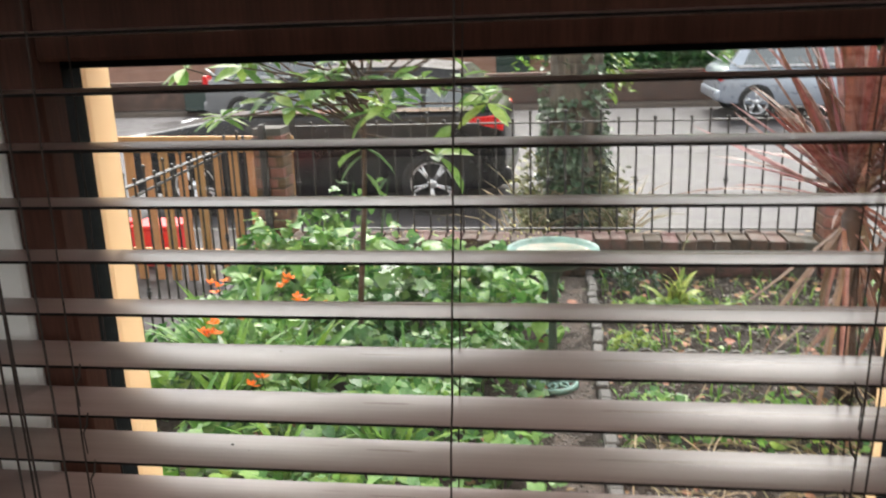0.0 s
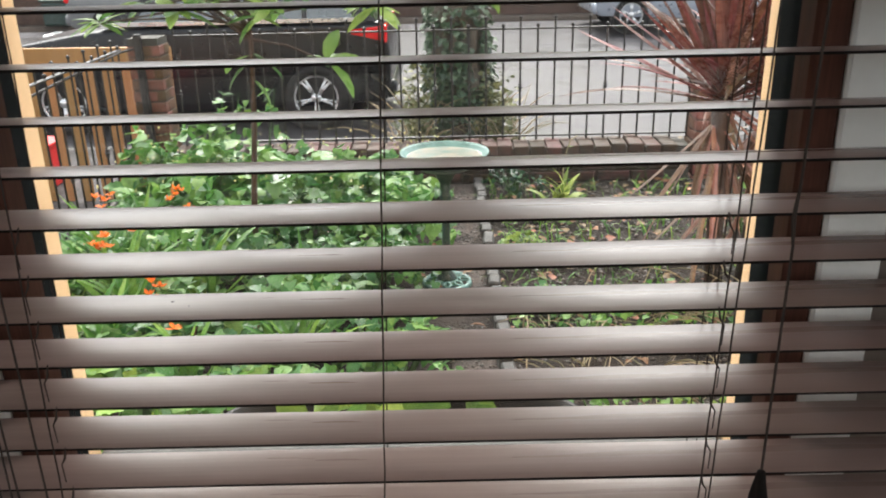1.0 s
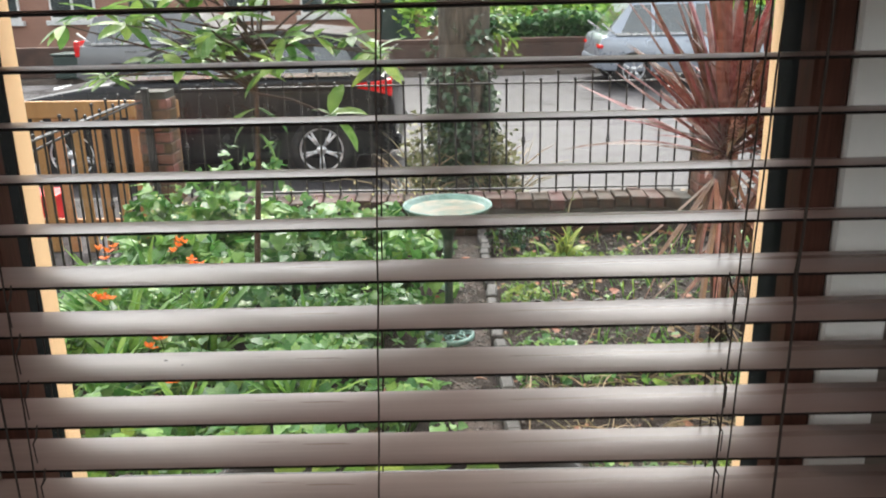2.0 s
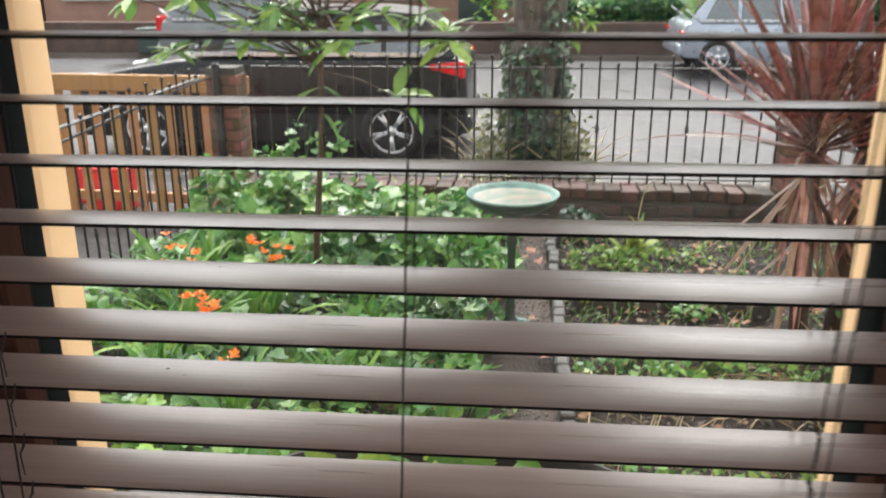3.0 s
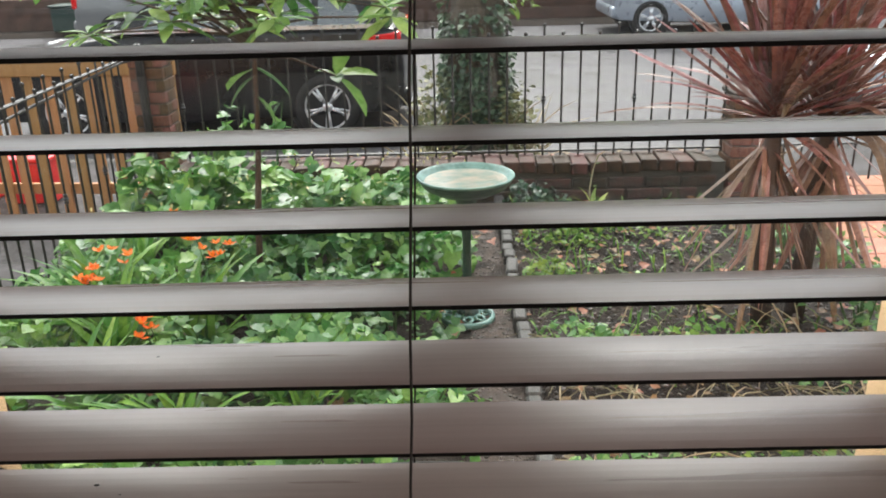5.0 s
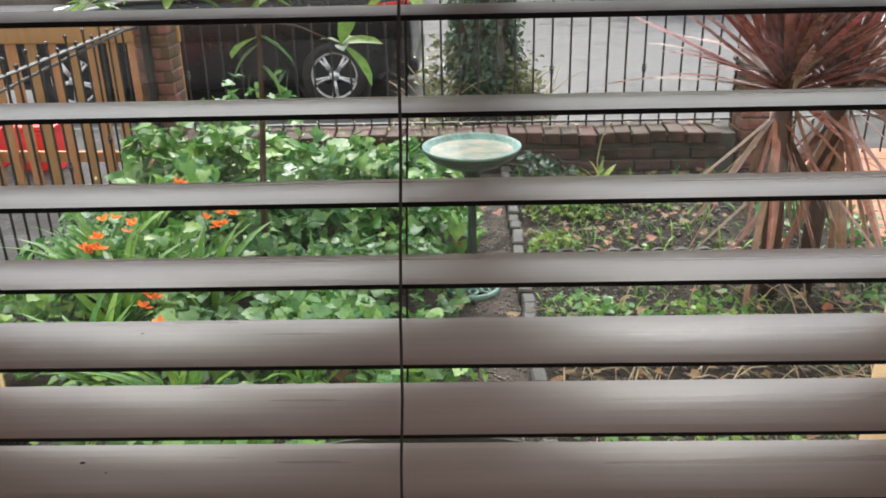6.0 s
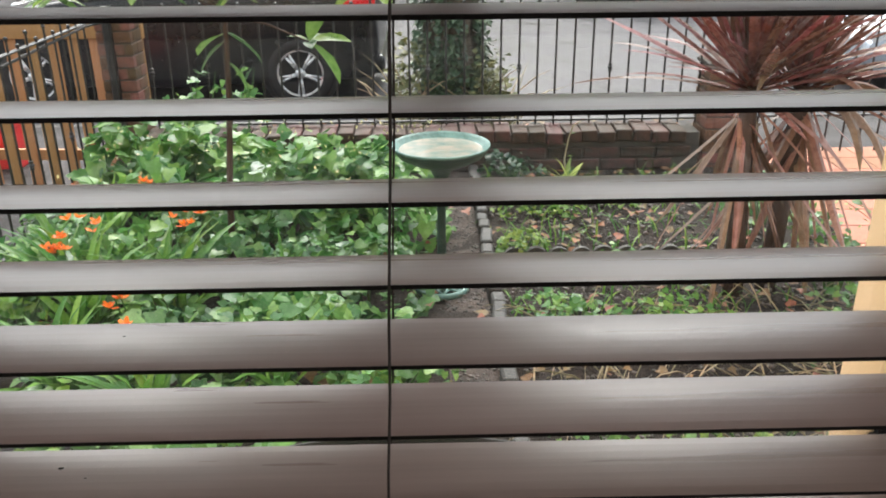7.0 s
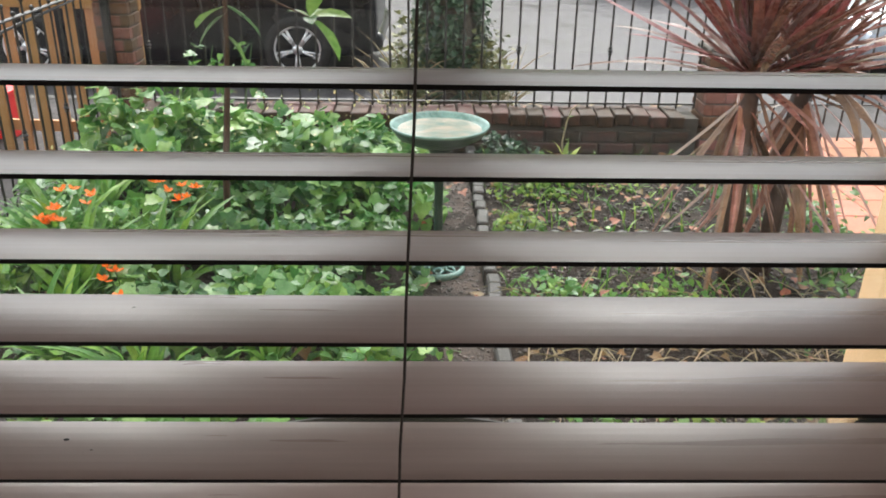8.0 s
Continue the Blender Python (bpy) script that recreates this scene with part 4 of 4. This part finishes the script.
def house(x, label):
    h = thing("house", label, "house", x, 22.2, -0.07)
    part("wall", abox(-3.2, 3.2, 0.0, 6.0, 0.0, 5.6), HOUSE_BRICK, h)
    bm = bmesh.new()
    v = [bm.verts.new(p) for p in ((-3.4, -0.3, 5.6), (3.4, -0.3, 5.6), (3.4, 6.3, 5.6), (-3.4, 6.3, 5.6), (-3.4, 3, 8.2), (3.4, 3, 8.2))]
    for q in ((0, 1, 5, 4), (2, 3, 4, 5), (0, 4, 3), (1, 2, 5), (0, 3, 2, 1)):
        bm.faces.new([v[k] for k in q])
    part("roof", bm, ROOF_SLATE, h)
    for wx, wz in ((-1.9, 0.95), (0.1, 0.95), (-1.9, 3.6), (0.1, 3.6), (2.0, 3.6)):
        w = part("window", abox(wx - 0.6, wx + 0.6, -0.05, 0.0, wz, wz + 1.3), WHITE_PAINT, h, "white framed window")
        for px in (-0.29, 0.29):
            part("pane", abox(wx + px - 0.25, wx + px + 0.25, -0.062, -0.05, wz + 0.08, wz + 1.22), CAR_GLASS, w)
        part("sill", abox(wx - 0.7, wx + 0.7, -0.14, -0.002, wz - 0.12, wz - 0.002), WHITE_PAINT, h, "white stone sill")
    d = part("door", abox(1.6, 2.5, -0.06, 0.0, 0.0, 2.1), BATH_GREEN, h, "dark front door")
    part("knob", ball(bmesh.new(), (1.7, -0.08, 1.0), 0.04), CHROME, d)


for x in (-16.4, -9.8, -3.2, 3.4, 10.0, 16.6):
    house(x, "red brick terraced house with white window sills")
bin_ = thing("wheelie_bin", "dark green wheeled bin across the street", "bin", -7.4, 16.4, -0.06)
part("tub", abox(-0.28, 0.28, -0.3, 0.3, 0.0, 0.45, 0.04, 2), BATH_GREEN, bin_)
part("lid", abox(-0.3, 0.3, -0.33, 0.32, 0.452, 0.5, 0.02, 2), BATH_GREEN, bin_)


# ---- planting ----
GAPS = -0.12  # where the noise falls below this, no leaves stand


def mound(name, label, centre, rx, ry, h, count, shape, material, size, base=0.0, pitch=(-50, 25), power=0.6, kind_label=""):
    """A low spreading plant: stems on the soil and leaves over a rounded, uneven heap."""
    t = thing(name, label, "plant", centre[0], centre[1], base)
    lv = []
    for i in range(count):
        a, r = rng.uniform(0, 6.283), rng.random() ** power
        x, y = rx * r * math.cos(a), ry * r * math.sin(a)
        top = h * (1 - r * r) ** 0.5 * (0.78 + 0.75 * noise.noise(((x + centre[0]) * 5, (y + centre[1]) * 5, 1.5))) + 0.03
        if noise.noise(((x + centre[0]) * 7, (y + centre[1]) * 7, 4.2)) < GAPS - 0.25 * rng.random():
            continue
        z = top * (1.08 - 0.75 * rng.random() ** 1.5)
        lv.append(place((x, y, z), rng.gauss(180, 75), rng.uniform(*pitch), rng.uniform(-35, 35), rng.uniform(*size)))
    foliage("leaves", shape, lv, material, t)
    bm = bmesh.new()
    for i in range(10):
        a, r = rng.uniform(0, 6.283), rng.uniform(0.2, 0.75)
        x, y = rx * r * math.cos(a), ry * r * math.sin(a)
        tube(bm, [(x * 0.3, y * 0.3, -0.03), (x * 0.7, y * 0.7, h * 0.4), (x, y, h * (1 - r * r) ** 0.5 * 0.8)], [0.006, 0.005, 0.003], 5)
    part("stems", bm, GREEN_STEM, t)
    return t


IVY_LABEL = "leafy green ground plant with broad wet leaves"
for x, y, rx, ry, h, n, m, s in (
        (-1.5, 4.05, 0.42, 0.38, 0.47, 400, FRESH, (0.06, 0.11)), (-1.75, 3.1, 0.35, 0.5, 0.26, 260, FRESH, (0.04, 0.08)), (-1.65, 2.45, 0.35, 0.4, 0.25, 240, STRAP, (0.05, 0.08)), (-0.95, 4.05, 0.6, 0.38, 0.39, 470, FRESH, (0.06, 0.11)), (-0.35, 4.1, 0.5, 0.33, 0.29, 340, FRESH, (0.055, 0.1)),
        (-1.35, 3.45, 0.6, 0.45, 0.34, 480, FRESH, (0.05, 0.1)), (-0.7, 3.5, 0.55, 0.4, 0.30, 440, IVY, (0.05, 0.09)), (-0.2, 3.45, 0.34, 0.4, 0.26, 320, FRESH, (0.05, 0.085)),
        (-0.75, 2.85, 0.55, 0.4, 0.26, 480, IVY, (0.045, 0.085)), (-0.25, 2.8, 0.32, 0.4, 0.22, 330, IVY, (0.045, 0.08)), (-1.3, 2.8, 0.45, 0.4, 0.3, 340, FRESH, (0.05, 0.09)),
        (-0.45, 2.2, 0.5, 0.38, 0.22, 420, FRESH, (0.045, 0.085)), (-0.95, 2.1, 0.5, 0.4, 0.24, 380, IVY, (0.05, 0.09)), (-0.12, 1.95, 0.25, 0.35, 0.16, 170, FRESH, (0.04, 0.075)),
        (-0.6, 1.55, 0.5, 0.3, 0.2, 260, FRESH, (0.05, 0.085)), (-1.1, 1.5, 0.4, 0.35, 0.24, 240, STRAP, (0.05, 0.09))):
    mound("ground_plant", IVY_LABEL, (x, y), rx, ry, h, int(n * 1.35), HEART_SHAPE, m, (s[0] * 0.6, s[1] * (1.05 if y > 3.2 else 0.85)), pitch=(-75, 40))
for x, y, rx, ry, h, n, m in ((0.48, 3.2, 0.13, 0.12, 0.1, 60, LIME), (0.9, 3.05, 0.14, 0.1, 0.09, 50, FRESH), (0.62, 3.75, 0.26, 0.2, 0.07, 90, LIME), (1.0, 3.9, 0.24, 0.16, 0.06, 60, LIME),
                              (0.52, 4.25, 0.2, 0.12, 0.2, 90, DARK_LEAF), (0.55, 2.45, 0.22, 0.22, 0.12, 120, FRESH), (0.95, 2.4, 0.3, 0.2, 0.1, 110, STRAP), (1.75, 2.7, 0.28, 0.3, 0.3, 150, FRESH),
                              (1.75, 3.5, 0.25, 0.35, 0.3, 140, FRESH), (0.6, 1.55, 0.28, 0.2, 0.14, 90, FRESH), (1.05, 1.6, 0.3, 0.2, 0.14, 90, LIME), (1.45, 2.25, 0.3, 0.2, 0.12, 100, FRESH)):
    mound("weed_clump", "small clump of pale green weeds on wet soil", (x, y), rx, ry, h, int(n * 2.0), HEART_SHAPE, m, (0.012, 0.04))


def climber():
    t = thing("climbing_plant", "leafy green climber on the iron railing", "plant", -1.3, 4.56, 0.2)
    lv = []
    for i in range(6):
        x, h = -0.28 + 0.1 * i + rng.uniform(-0.03, 0.03), rng.uniform(0.25, 0.48)
        part("stem", tube(bmesh.new(), [(x * 0.8, -0.1, -0.1), (x, 0.02, h * 0.5), (x + 0.03, 0.08, h)], [0.005, 0.004, 0.002], 5), GREEN_STEM, t)
        for k in range(16):
            f = rng.uniform(0.1, 1.05)
            lv.append(place((x + rng.gauss(0, 0.035), -0.02 + 0.1 * f + rng.gauss(0, 0.03), h * f), rng.gauss(180, 60), rng.uniform(-70, 30), rng.uniform(-35, 35), rng.uniform(0.04, 0.085)))
    foliage("leaves", HEART_SHAPE, lv, FRESH, t)


climber()


def tuft(name, label, x, y, n, length, material, spread=60, width=1.0, base=0.0, category="plant"):
    t = thing(name, label, category, x, y, base)
    lv = [place((rng.gauss(0, 0.02), rng.gauss(0, 0.02), -0.01), rng.uniform(0, 360), 90 - abs(rng.gauss(0, spread)), rng.uniform(-20, 20), length * rng.uniform(0.6, 1.1), length * width * rng.uniform(0.7, 1.2)) for _ in range(n)]
    foliage("blades", BLADE_SHAPE, lv, material, t)
    return t


for x, y, n, L in ((-1.28, 2.35, 46, 0.5), (-1.02, 2.55, 40, 0.48), (-1.5, 2.7, 40, 0.5), (-1.2, 1.95, 40, 0.42), (-0.85, 1.75, 34, 0.4), (-0.5, 1.95, 26, 0.36), (-0.55, 2.55, 22, 0.36), (-1.45, 3.15, 26, 0.42)):
    tuft("crocosmia", "clump of arching green strap leaves", x, y, n, L, STRAP, 42, 0.9)


def flower_spray(x, y, z, heads):
    t = thing("orange_flower", "spray of bright orange flowers on a thin stem", "flower", x, y, 0)
    part("stem", tube(bmesh.new(), [(0.05, 0.05, 0), (0.02, 0.02, z * 0.6), (0, 0, z)], [0.004, 0.003, 0.002], 5), GREEN_STEM, t)
    for h in range(heads):
        c = (rng.uniform(-0.06, 0.06), rng.uniform(-0.05, 0.05), z + rng.uniform(-0.04, 0.03))
        lv = [place(c, k * 60 + rng.uniform(-15, 15), rng.uniform(5, 50), 0, rng.uniform(0.024, 0.036)) for k in range(6)]
        foliage("petals", PETAL_SHAPE, lv, ORANGE, t)


for x, y, z, n in ((-1.42, 2.55, 0.36, 7), (-1.35, 2.62, 0.42, 5), (-1.12, 2.95, 0.36, 4), (-0.98, 2.85, 0.36, 4), (-1.12, 2.2, 0.36, 8), (-1.6, 3.05, 0.4, 4), (-1.05, 2.12, 0.33, 4), (-1.3, 3.15, 0.38, 4), (-0.92, 1.9, 0.3, 3)):
    flower_spray(x, y, z, n)


# ---- young shrub with long leaves in whorls ----
def whorl(lv, c, n, s, droop=(-35, 30)):
    for k in range(n):
        lv.append(place(c, k * 360 / n * 1.0 + rng.uniform(-25, 25), rng.uniform(*droop), rng.uniform(-25, 25), s * rng.uniform(0.7, 1.15), s * rng.uniform(0.75, 1.1)))


def young_shrub():
    t = thing("young_shrub", "tall thin young shrub with long glossy green leaves", "shrub", -0.88, 3.0, 0)
    part("stem", tube(bmesh.new(), [(0, 0, -0.05), (0.03, 0, 0.4), (0.07, 0, 0.8), (0.09, 0, 1.15), (0.1, 0, 1.5)], [0.016, 0.015, 0.013, 0.01, 0.006], 8), STEM, t, "brown woody stem", True)
    tips = [((0.085, 0, 1.16), (0.43, -0.04, 1.06), 0.17, 6)]
    for i in range(46):
        a = rng.uniform(0, 6.283)
        r = rng.uniform(0.08, 0.78)
        tips.append(((0.09, 0, rng.uniform(1.15, 1.45)), (0.05 + r * math.cos(a), 0.6 * r * math.sin(a), rng.uniform(1.25, 1.72)), rng.uniform(0.12, 0.2), 7))
    lv, broad = [], []
    for a, b, s, n in tips:
        mid = [(a[k] + b[k]) / 2 + (0.02 if k == 2 else 0) for k in range(3)]
        part("twig", tube(bmesh.new(), [a, mid, b], [0.006, 0.005, 0.003], 6), STEM, t)
        if n > 6:
            whorl(lv, b, n, s)
        else:  # the low twig ends in a few broad leaves
            broad += [place(b, yaw, pitch, roll, size, size * 0.95) for yaw, pitch, roll, size in ((-40, 62, 20, 0.16), (-88, 8, 15, 0.17), (-75, -48, -20, 0.21), (75, 20, 0, 0.1), (-170, 5, 10, 0.12), (-20, 15, 0, 0.13))]
    broad += [place((0.08, 0, 1.09), 75, -25, 0, 0.16, 0.24), place((0.08, 0, 1.10), -70, -35, 0, 0.2, 0.24), place((0.08, 0, 0.98), -80, -55, 0, 0.17, 0.22), place((0.08, 0, 1.06), 100, -40, 0, 0.17, 0.2)]
    foliage("crown", LANCE_SHAPE, lv, SHRUB_LEAF, t, "slender green leaves in whorls")
    foliage("low_leaves", OVAL_SHAPE, broad, SHRUB_LEAF, t, "broad yellow-green leaves")


young_shrub()


# ---- red cordyline with two stems ----
def blade_strip(bm, root, yaw, pitch, length, width, bend, n=7):
    """A sword leaf: a folded strip that bends down towards its tip."""
    p = Vector(root)
    rows = []
    el = radians(pitch)
    for i in range(n + 1):
        f = i / n
        w = width * (0.55 + 0.9 * f) * (1 - f) ** 0.55 if f < 1 else 0
        w = max(w, 0.0008)
        d = Vector((math.cos(radians(yaw)) * math.cos(el), math.sin(radians(yaw)) * math.cos(el), math.sin(el)))
        s = Vector((-math.sin(radians(yaw)), math.cos(radians(yaw)), 0))
        up = s.cross(d) * -1
        rows.append((bm.verts.new(p - s * w - up * w * 0.45), bm.verts.new(p), bm.verts.new(p + s * w - up * w * 0.45)))
        p = p + d * (length / n)
        el -= radians(bend) / n * (0.4 + 1.2 * f)
    for a, b in zip(rows, rows[1:]):
        bm.faces.new((a[0], a[1], b[1], b[0]))
        bm.faces.new((a[1], a[2], b[2], b[1]))


def cordyline():
    t = thing("cordyline", "red bronze cordyline palm with dead hanging leaves", "palm", 1.36, 2.72, 0)
    heads = ((-0.08, 0.0, 0.90, 84, 0.76), (0.20, 0.14, 0.86, 64, 0.7))
    for i, (x, y, z, n, L) in enumerate(heads):
        tube_bm = tube(bmesh.new(), [(x * 0.4 + 0.05 * i, y * 0.5, -0.04), (x * 0.7 + 0.03 * i, y * 0.8, z * 0.45), (x, y, z)], [0.045, 0.038, 0.04], 10)
        part("stem", tube_bm, STEM, t, "dark ringed stem", True)
        bm = bmesh.new()
        for k in range(n):
            f = k / n
            blade_strip(bm, (x + rng.gauss(0, 0.012), y + rng.gauss(0, 0.012), z - 0.02 + 0.1 * f), k * 137.5 + rng.uniform(-15, 15), 8 + 78 * f ** 0.8 + rng.uniform(-8, 8), L * rng.uniform(0.75, 1.1), 0.025 * rng.uniform(0.75, 1.25), rng.uniform(0, 40))
        part("crown", bm, PALM_RED, t, "stiff bronze red sword leaves")
        bm = bmesh.new()
        for k in range(30):
            blade_strip(bm, (x + rng.gauss(0, 0.015), y + rng.gauss(0, 0.015), z - rng.uniform(0.0, 0.16)), rng.uniform(0, 360), rng.uniform(-84, -48), rng.uniform(0.45, 0.85), 0.02 * rng.uniform(0.5, 1.7), rng.uniform(-6, 16))
        for k in range(4):
            blade_strip(bm, (x + rng.gauss(0, 0.015), y + rng.gauss(0, 0.015), z - rng.uniform(0.0, 0.1)), rng.uniform(0, 360), rng.uniform(-50, -15), rng.uniform(0.5, 0.8), 0.022 * rng.uniform(0.6, 1.5), rng.uniform(15, 45))
        for k in range(12 * i):
            blade_strip(bm, (x + rng.gauss(0, 0.02), y + rng.gauss(0, 0.02), z + rng.uniform(-0.04, 0.08)), rng.uniform(-130, 10) if i else rng.uniform(180, 300), rng.uniform(-10, 40), rng.uniform(0.5, 0.75), 0.034 * rng.uniform(0.9, 1.3), rng.uniform(80, 125))
        part("dead_leaves", bm, PALM_DEAD, t, "pale brown dead hanging leaves")


cordyline()

# ---- litter on the soil ----
lit = [place((rng.uniform(0.33, 1.9), rng.uniform(1.0, 4.4), 0.03 + rng.uniform(0, 0.02)), rng.uniform(0, 360), rng.uniform(-15, 25), rng.uniform(-25, 25), rng.uniform(0.02, 0.05)) for _ in range(520)]
lit += [place((rng.uniform(-1.5, 0.3), rng.uniform(1.2, 4.3), 0.04 + rng.uniform(0, 0.05)), rng.uniform(0, 360), rng.uniform(-15, 25), rng.uniform(-25, 25), rng.uniform(0.025, 0.06)) for _ in range(160)]
lit += [place((rng.uniform(-1.7, 2.6), 4.85 + 2.2 * rng.random() ** 1.3, -0.33), rng.uniform(0, 360), rng.uniform(-8, 12), rng.uniform(-15, 15), rng.uniform(0.02, 0.055)) for _ in range(1300)]
tagged(foliage("fallen_leaves", IVY_SHAPE, lit, FALLEN), "scattered brown and orange fallen leaves", "leaves", kind="stuff")
sts = [place((rng.uniform(0.35, 1.75), rng.uniform(1.25, 2.6), 0.01), rng.uniform(0, 360), rng.uniform(2, 40), 0, rng.uniform(0.15, 0.4), rng.uniform(0.03, 0.07)) for _ in range(260)]
tagged(foliage("dry_stalks", BLADE_SHAPE, sts, STRAW), "pale dry stalks lying on the soil", "stalks", kind="stuff")
gw = [place((rng.uniform(0.33, 1.6), rng.uniform(2.2, 4.4), 0.0), rng.uniform(0, 360), rng.uniform(20, 85), 0, rng.uniform(0.06, 0.16), rng.uniform(0.06, 0.12)) for _ in range(500)]
tagged(foliage("grass_weeds", BLADE_SHAPE, gw, STRAP), "thin grass and weeds in the bed", "grass", kind="stuff")
tuft("fern", "small pale yellow green fern-like plant", 0.78, 4.0, 20, 0.27, leaf_mat("pale_fern", (0.4, 0.46, 0.12), (0.27, 0.36, 0.08), through=0.4), 38, 2.0)
stalk = thing("weed_stalk", "thin pale weed stalk standing by the wall", "weed", 0.86, 4.38, 0.0)
part("stalk", tube(bmesh.new(), [(0, 0, -0.02), (-0.012, 0, 0.12), (0.006, 0, 0.24), (0.03, 0, 0.32), (0.075, 0, 0.35)], [0.006, 0.005, 0.0045, 0.004, 0.003], 6), STRAW, stalk)
foliage("leaves", LANCE_SHAPE, [place((0.005 * k, 0, 0.06 + 0.07 * k), 90 - 170 * (k % 2), 20, 0, 0.035) for k in range(4)], STRAP, stalk)
sw = []
for i in range(130):
    x, y, h = 0.2 + rng.choice((-1, 1)) * rng.uniform(0.2, 0.46), rng.uniform(5.95, 6.6), rng.uniform(0.25, 0.95)
    for j in range(18):
        f = rng.random()
        sw.append(place((x + rng.gauss(0, 0.05), y + rng.gauss(0, 0.05), -0.35 + h * f), rng.uniform(0, 360), rng.uniform(-50, 40), rng.uniform(-40, 40), rng.uniform(0.025, 0.06)))
tagged(foliage("verge_herbs", HEART_SHAPE, sw, OLIVE), "olive green weedy herbs round the foot of the tree", "weeds", kind="stuff")
vw = [place((0.2 + rng.choice((-1, 1)) * rng.uniform(0.2, 0.5), rng.uniform(6.0, 6.6), -0.36), rng.uniform(0, 360), rng.uniform(40, 88), 0, rng.uniform(0.2, 0.85), rng.uniform(0.08, 0.18)) for _ in range(150)]
tagged(foliage("verge_weeds", BLADE_SHAPE, vw, STRAW), "dry weeds round the foot of the tree", "weeds", kind="stuff")

# small pale flower buds over the ground plants
buds = [place((rng.uniform(-1.8, 0.1), rng.uniform(3.3, 4.35), rng.uniform(0.28, 0.5)), rng.uniform(0, 360), rng.uniform(-20, 80), 0, rng.uniform(0.012, 0.024)) for _ in range(260)]
tagged(foliage("flower_buds", PETAL_SHAPE, buds, leaf_mat("pale_yellow_bud", (0.7, 0.62, 0.3), (0.5, 0.5, 0.2), through=0.3)), "tiny pale yellow buds over the green plants", "buds", kind="stuff")

# loose wet gravel on the path
PEBBLE = ([(1, 0, 0), (0, 1, 0), (-1, 0, 0), (0, -1, 0), (0, 0, 0.7), (0, 0, -0.5)], [(0, 1, 4), (1, 2, 4), (2, 3, 4), (3, 0, 4), (1, 0, 5), (2, 1, 5), (3, 2, 5), (0, 3, 5)])
peb = [place((rng.uniform(0.06, 0.29), rng.uniform(0.7, 4.45), 0.012), rng.uniform(0, 360), rng.uniform(-20, 20), rng.uniform(-20, 20), rng.uniform(0.004, 0.013), rng.uniform(0.005, 0.016)) for _ in range(1200)]
peb += [place((rng.uniform(0.33, 2.0), rng.uniform(1.0, 4.45), 0.012 + rng.uniform(0, 0.015)), rng.uniform(0, 360), rng.uniform(-20, 20), rng.uniform(-20, 20), rng.uniform(0.004, 0.018), rng.uniform(0.005, 0.022)) for _ in range(3600)]
tagged(foliage("gravel", PEBBLE, peb, mat("wet_gravel", (0.13, 0.11, 0.095), (0.03, 0.026, 0.022), rough=0.45, scale=20, island=0.6)), "small wet stones and clods on the soil", "gravel", kind="stuff")
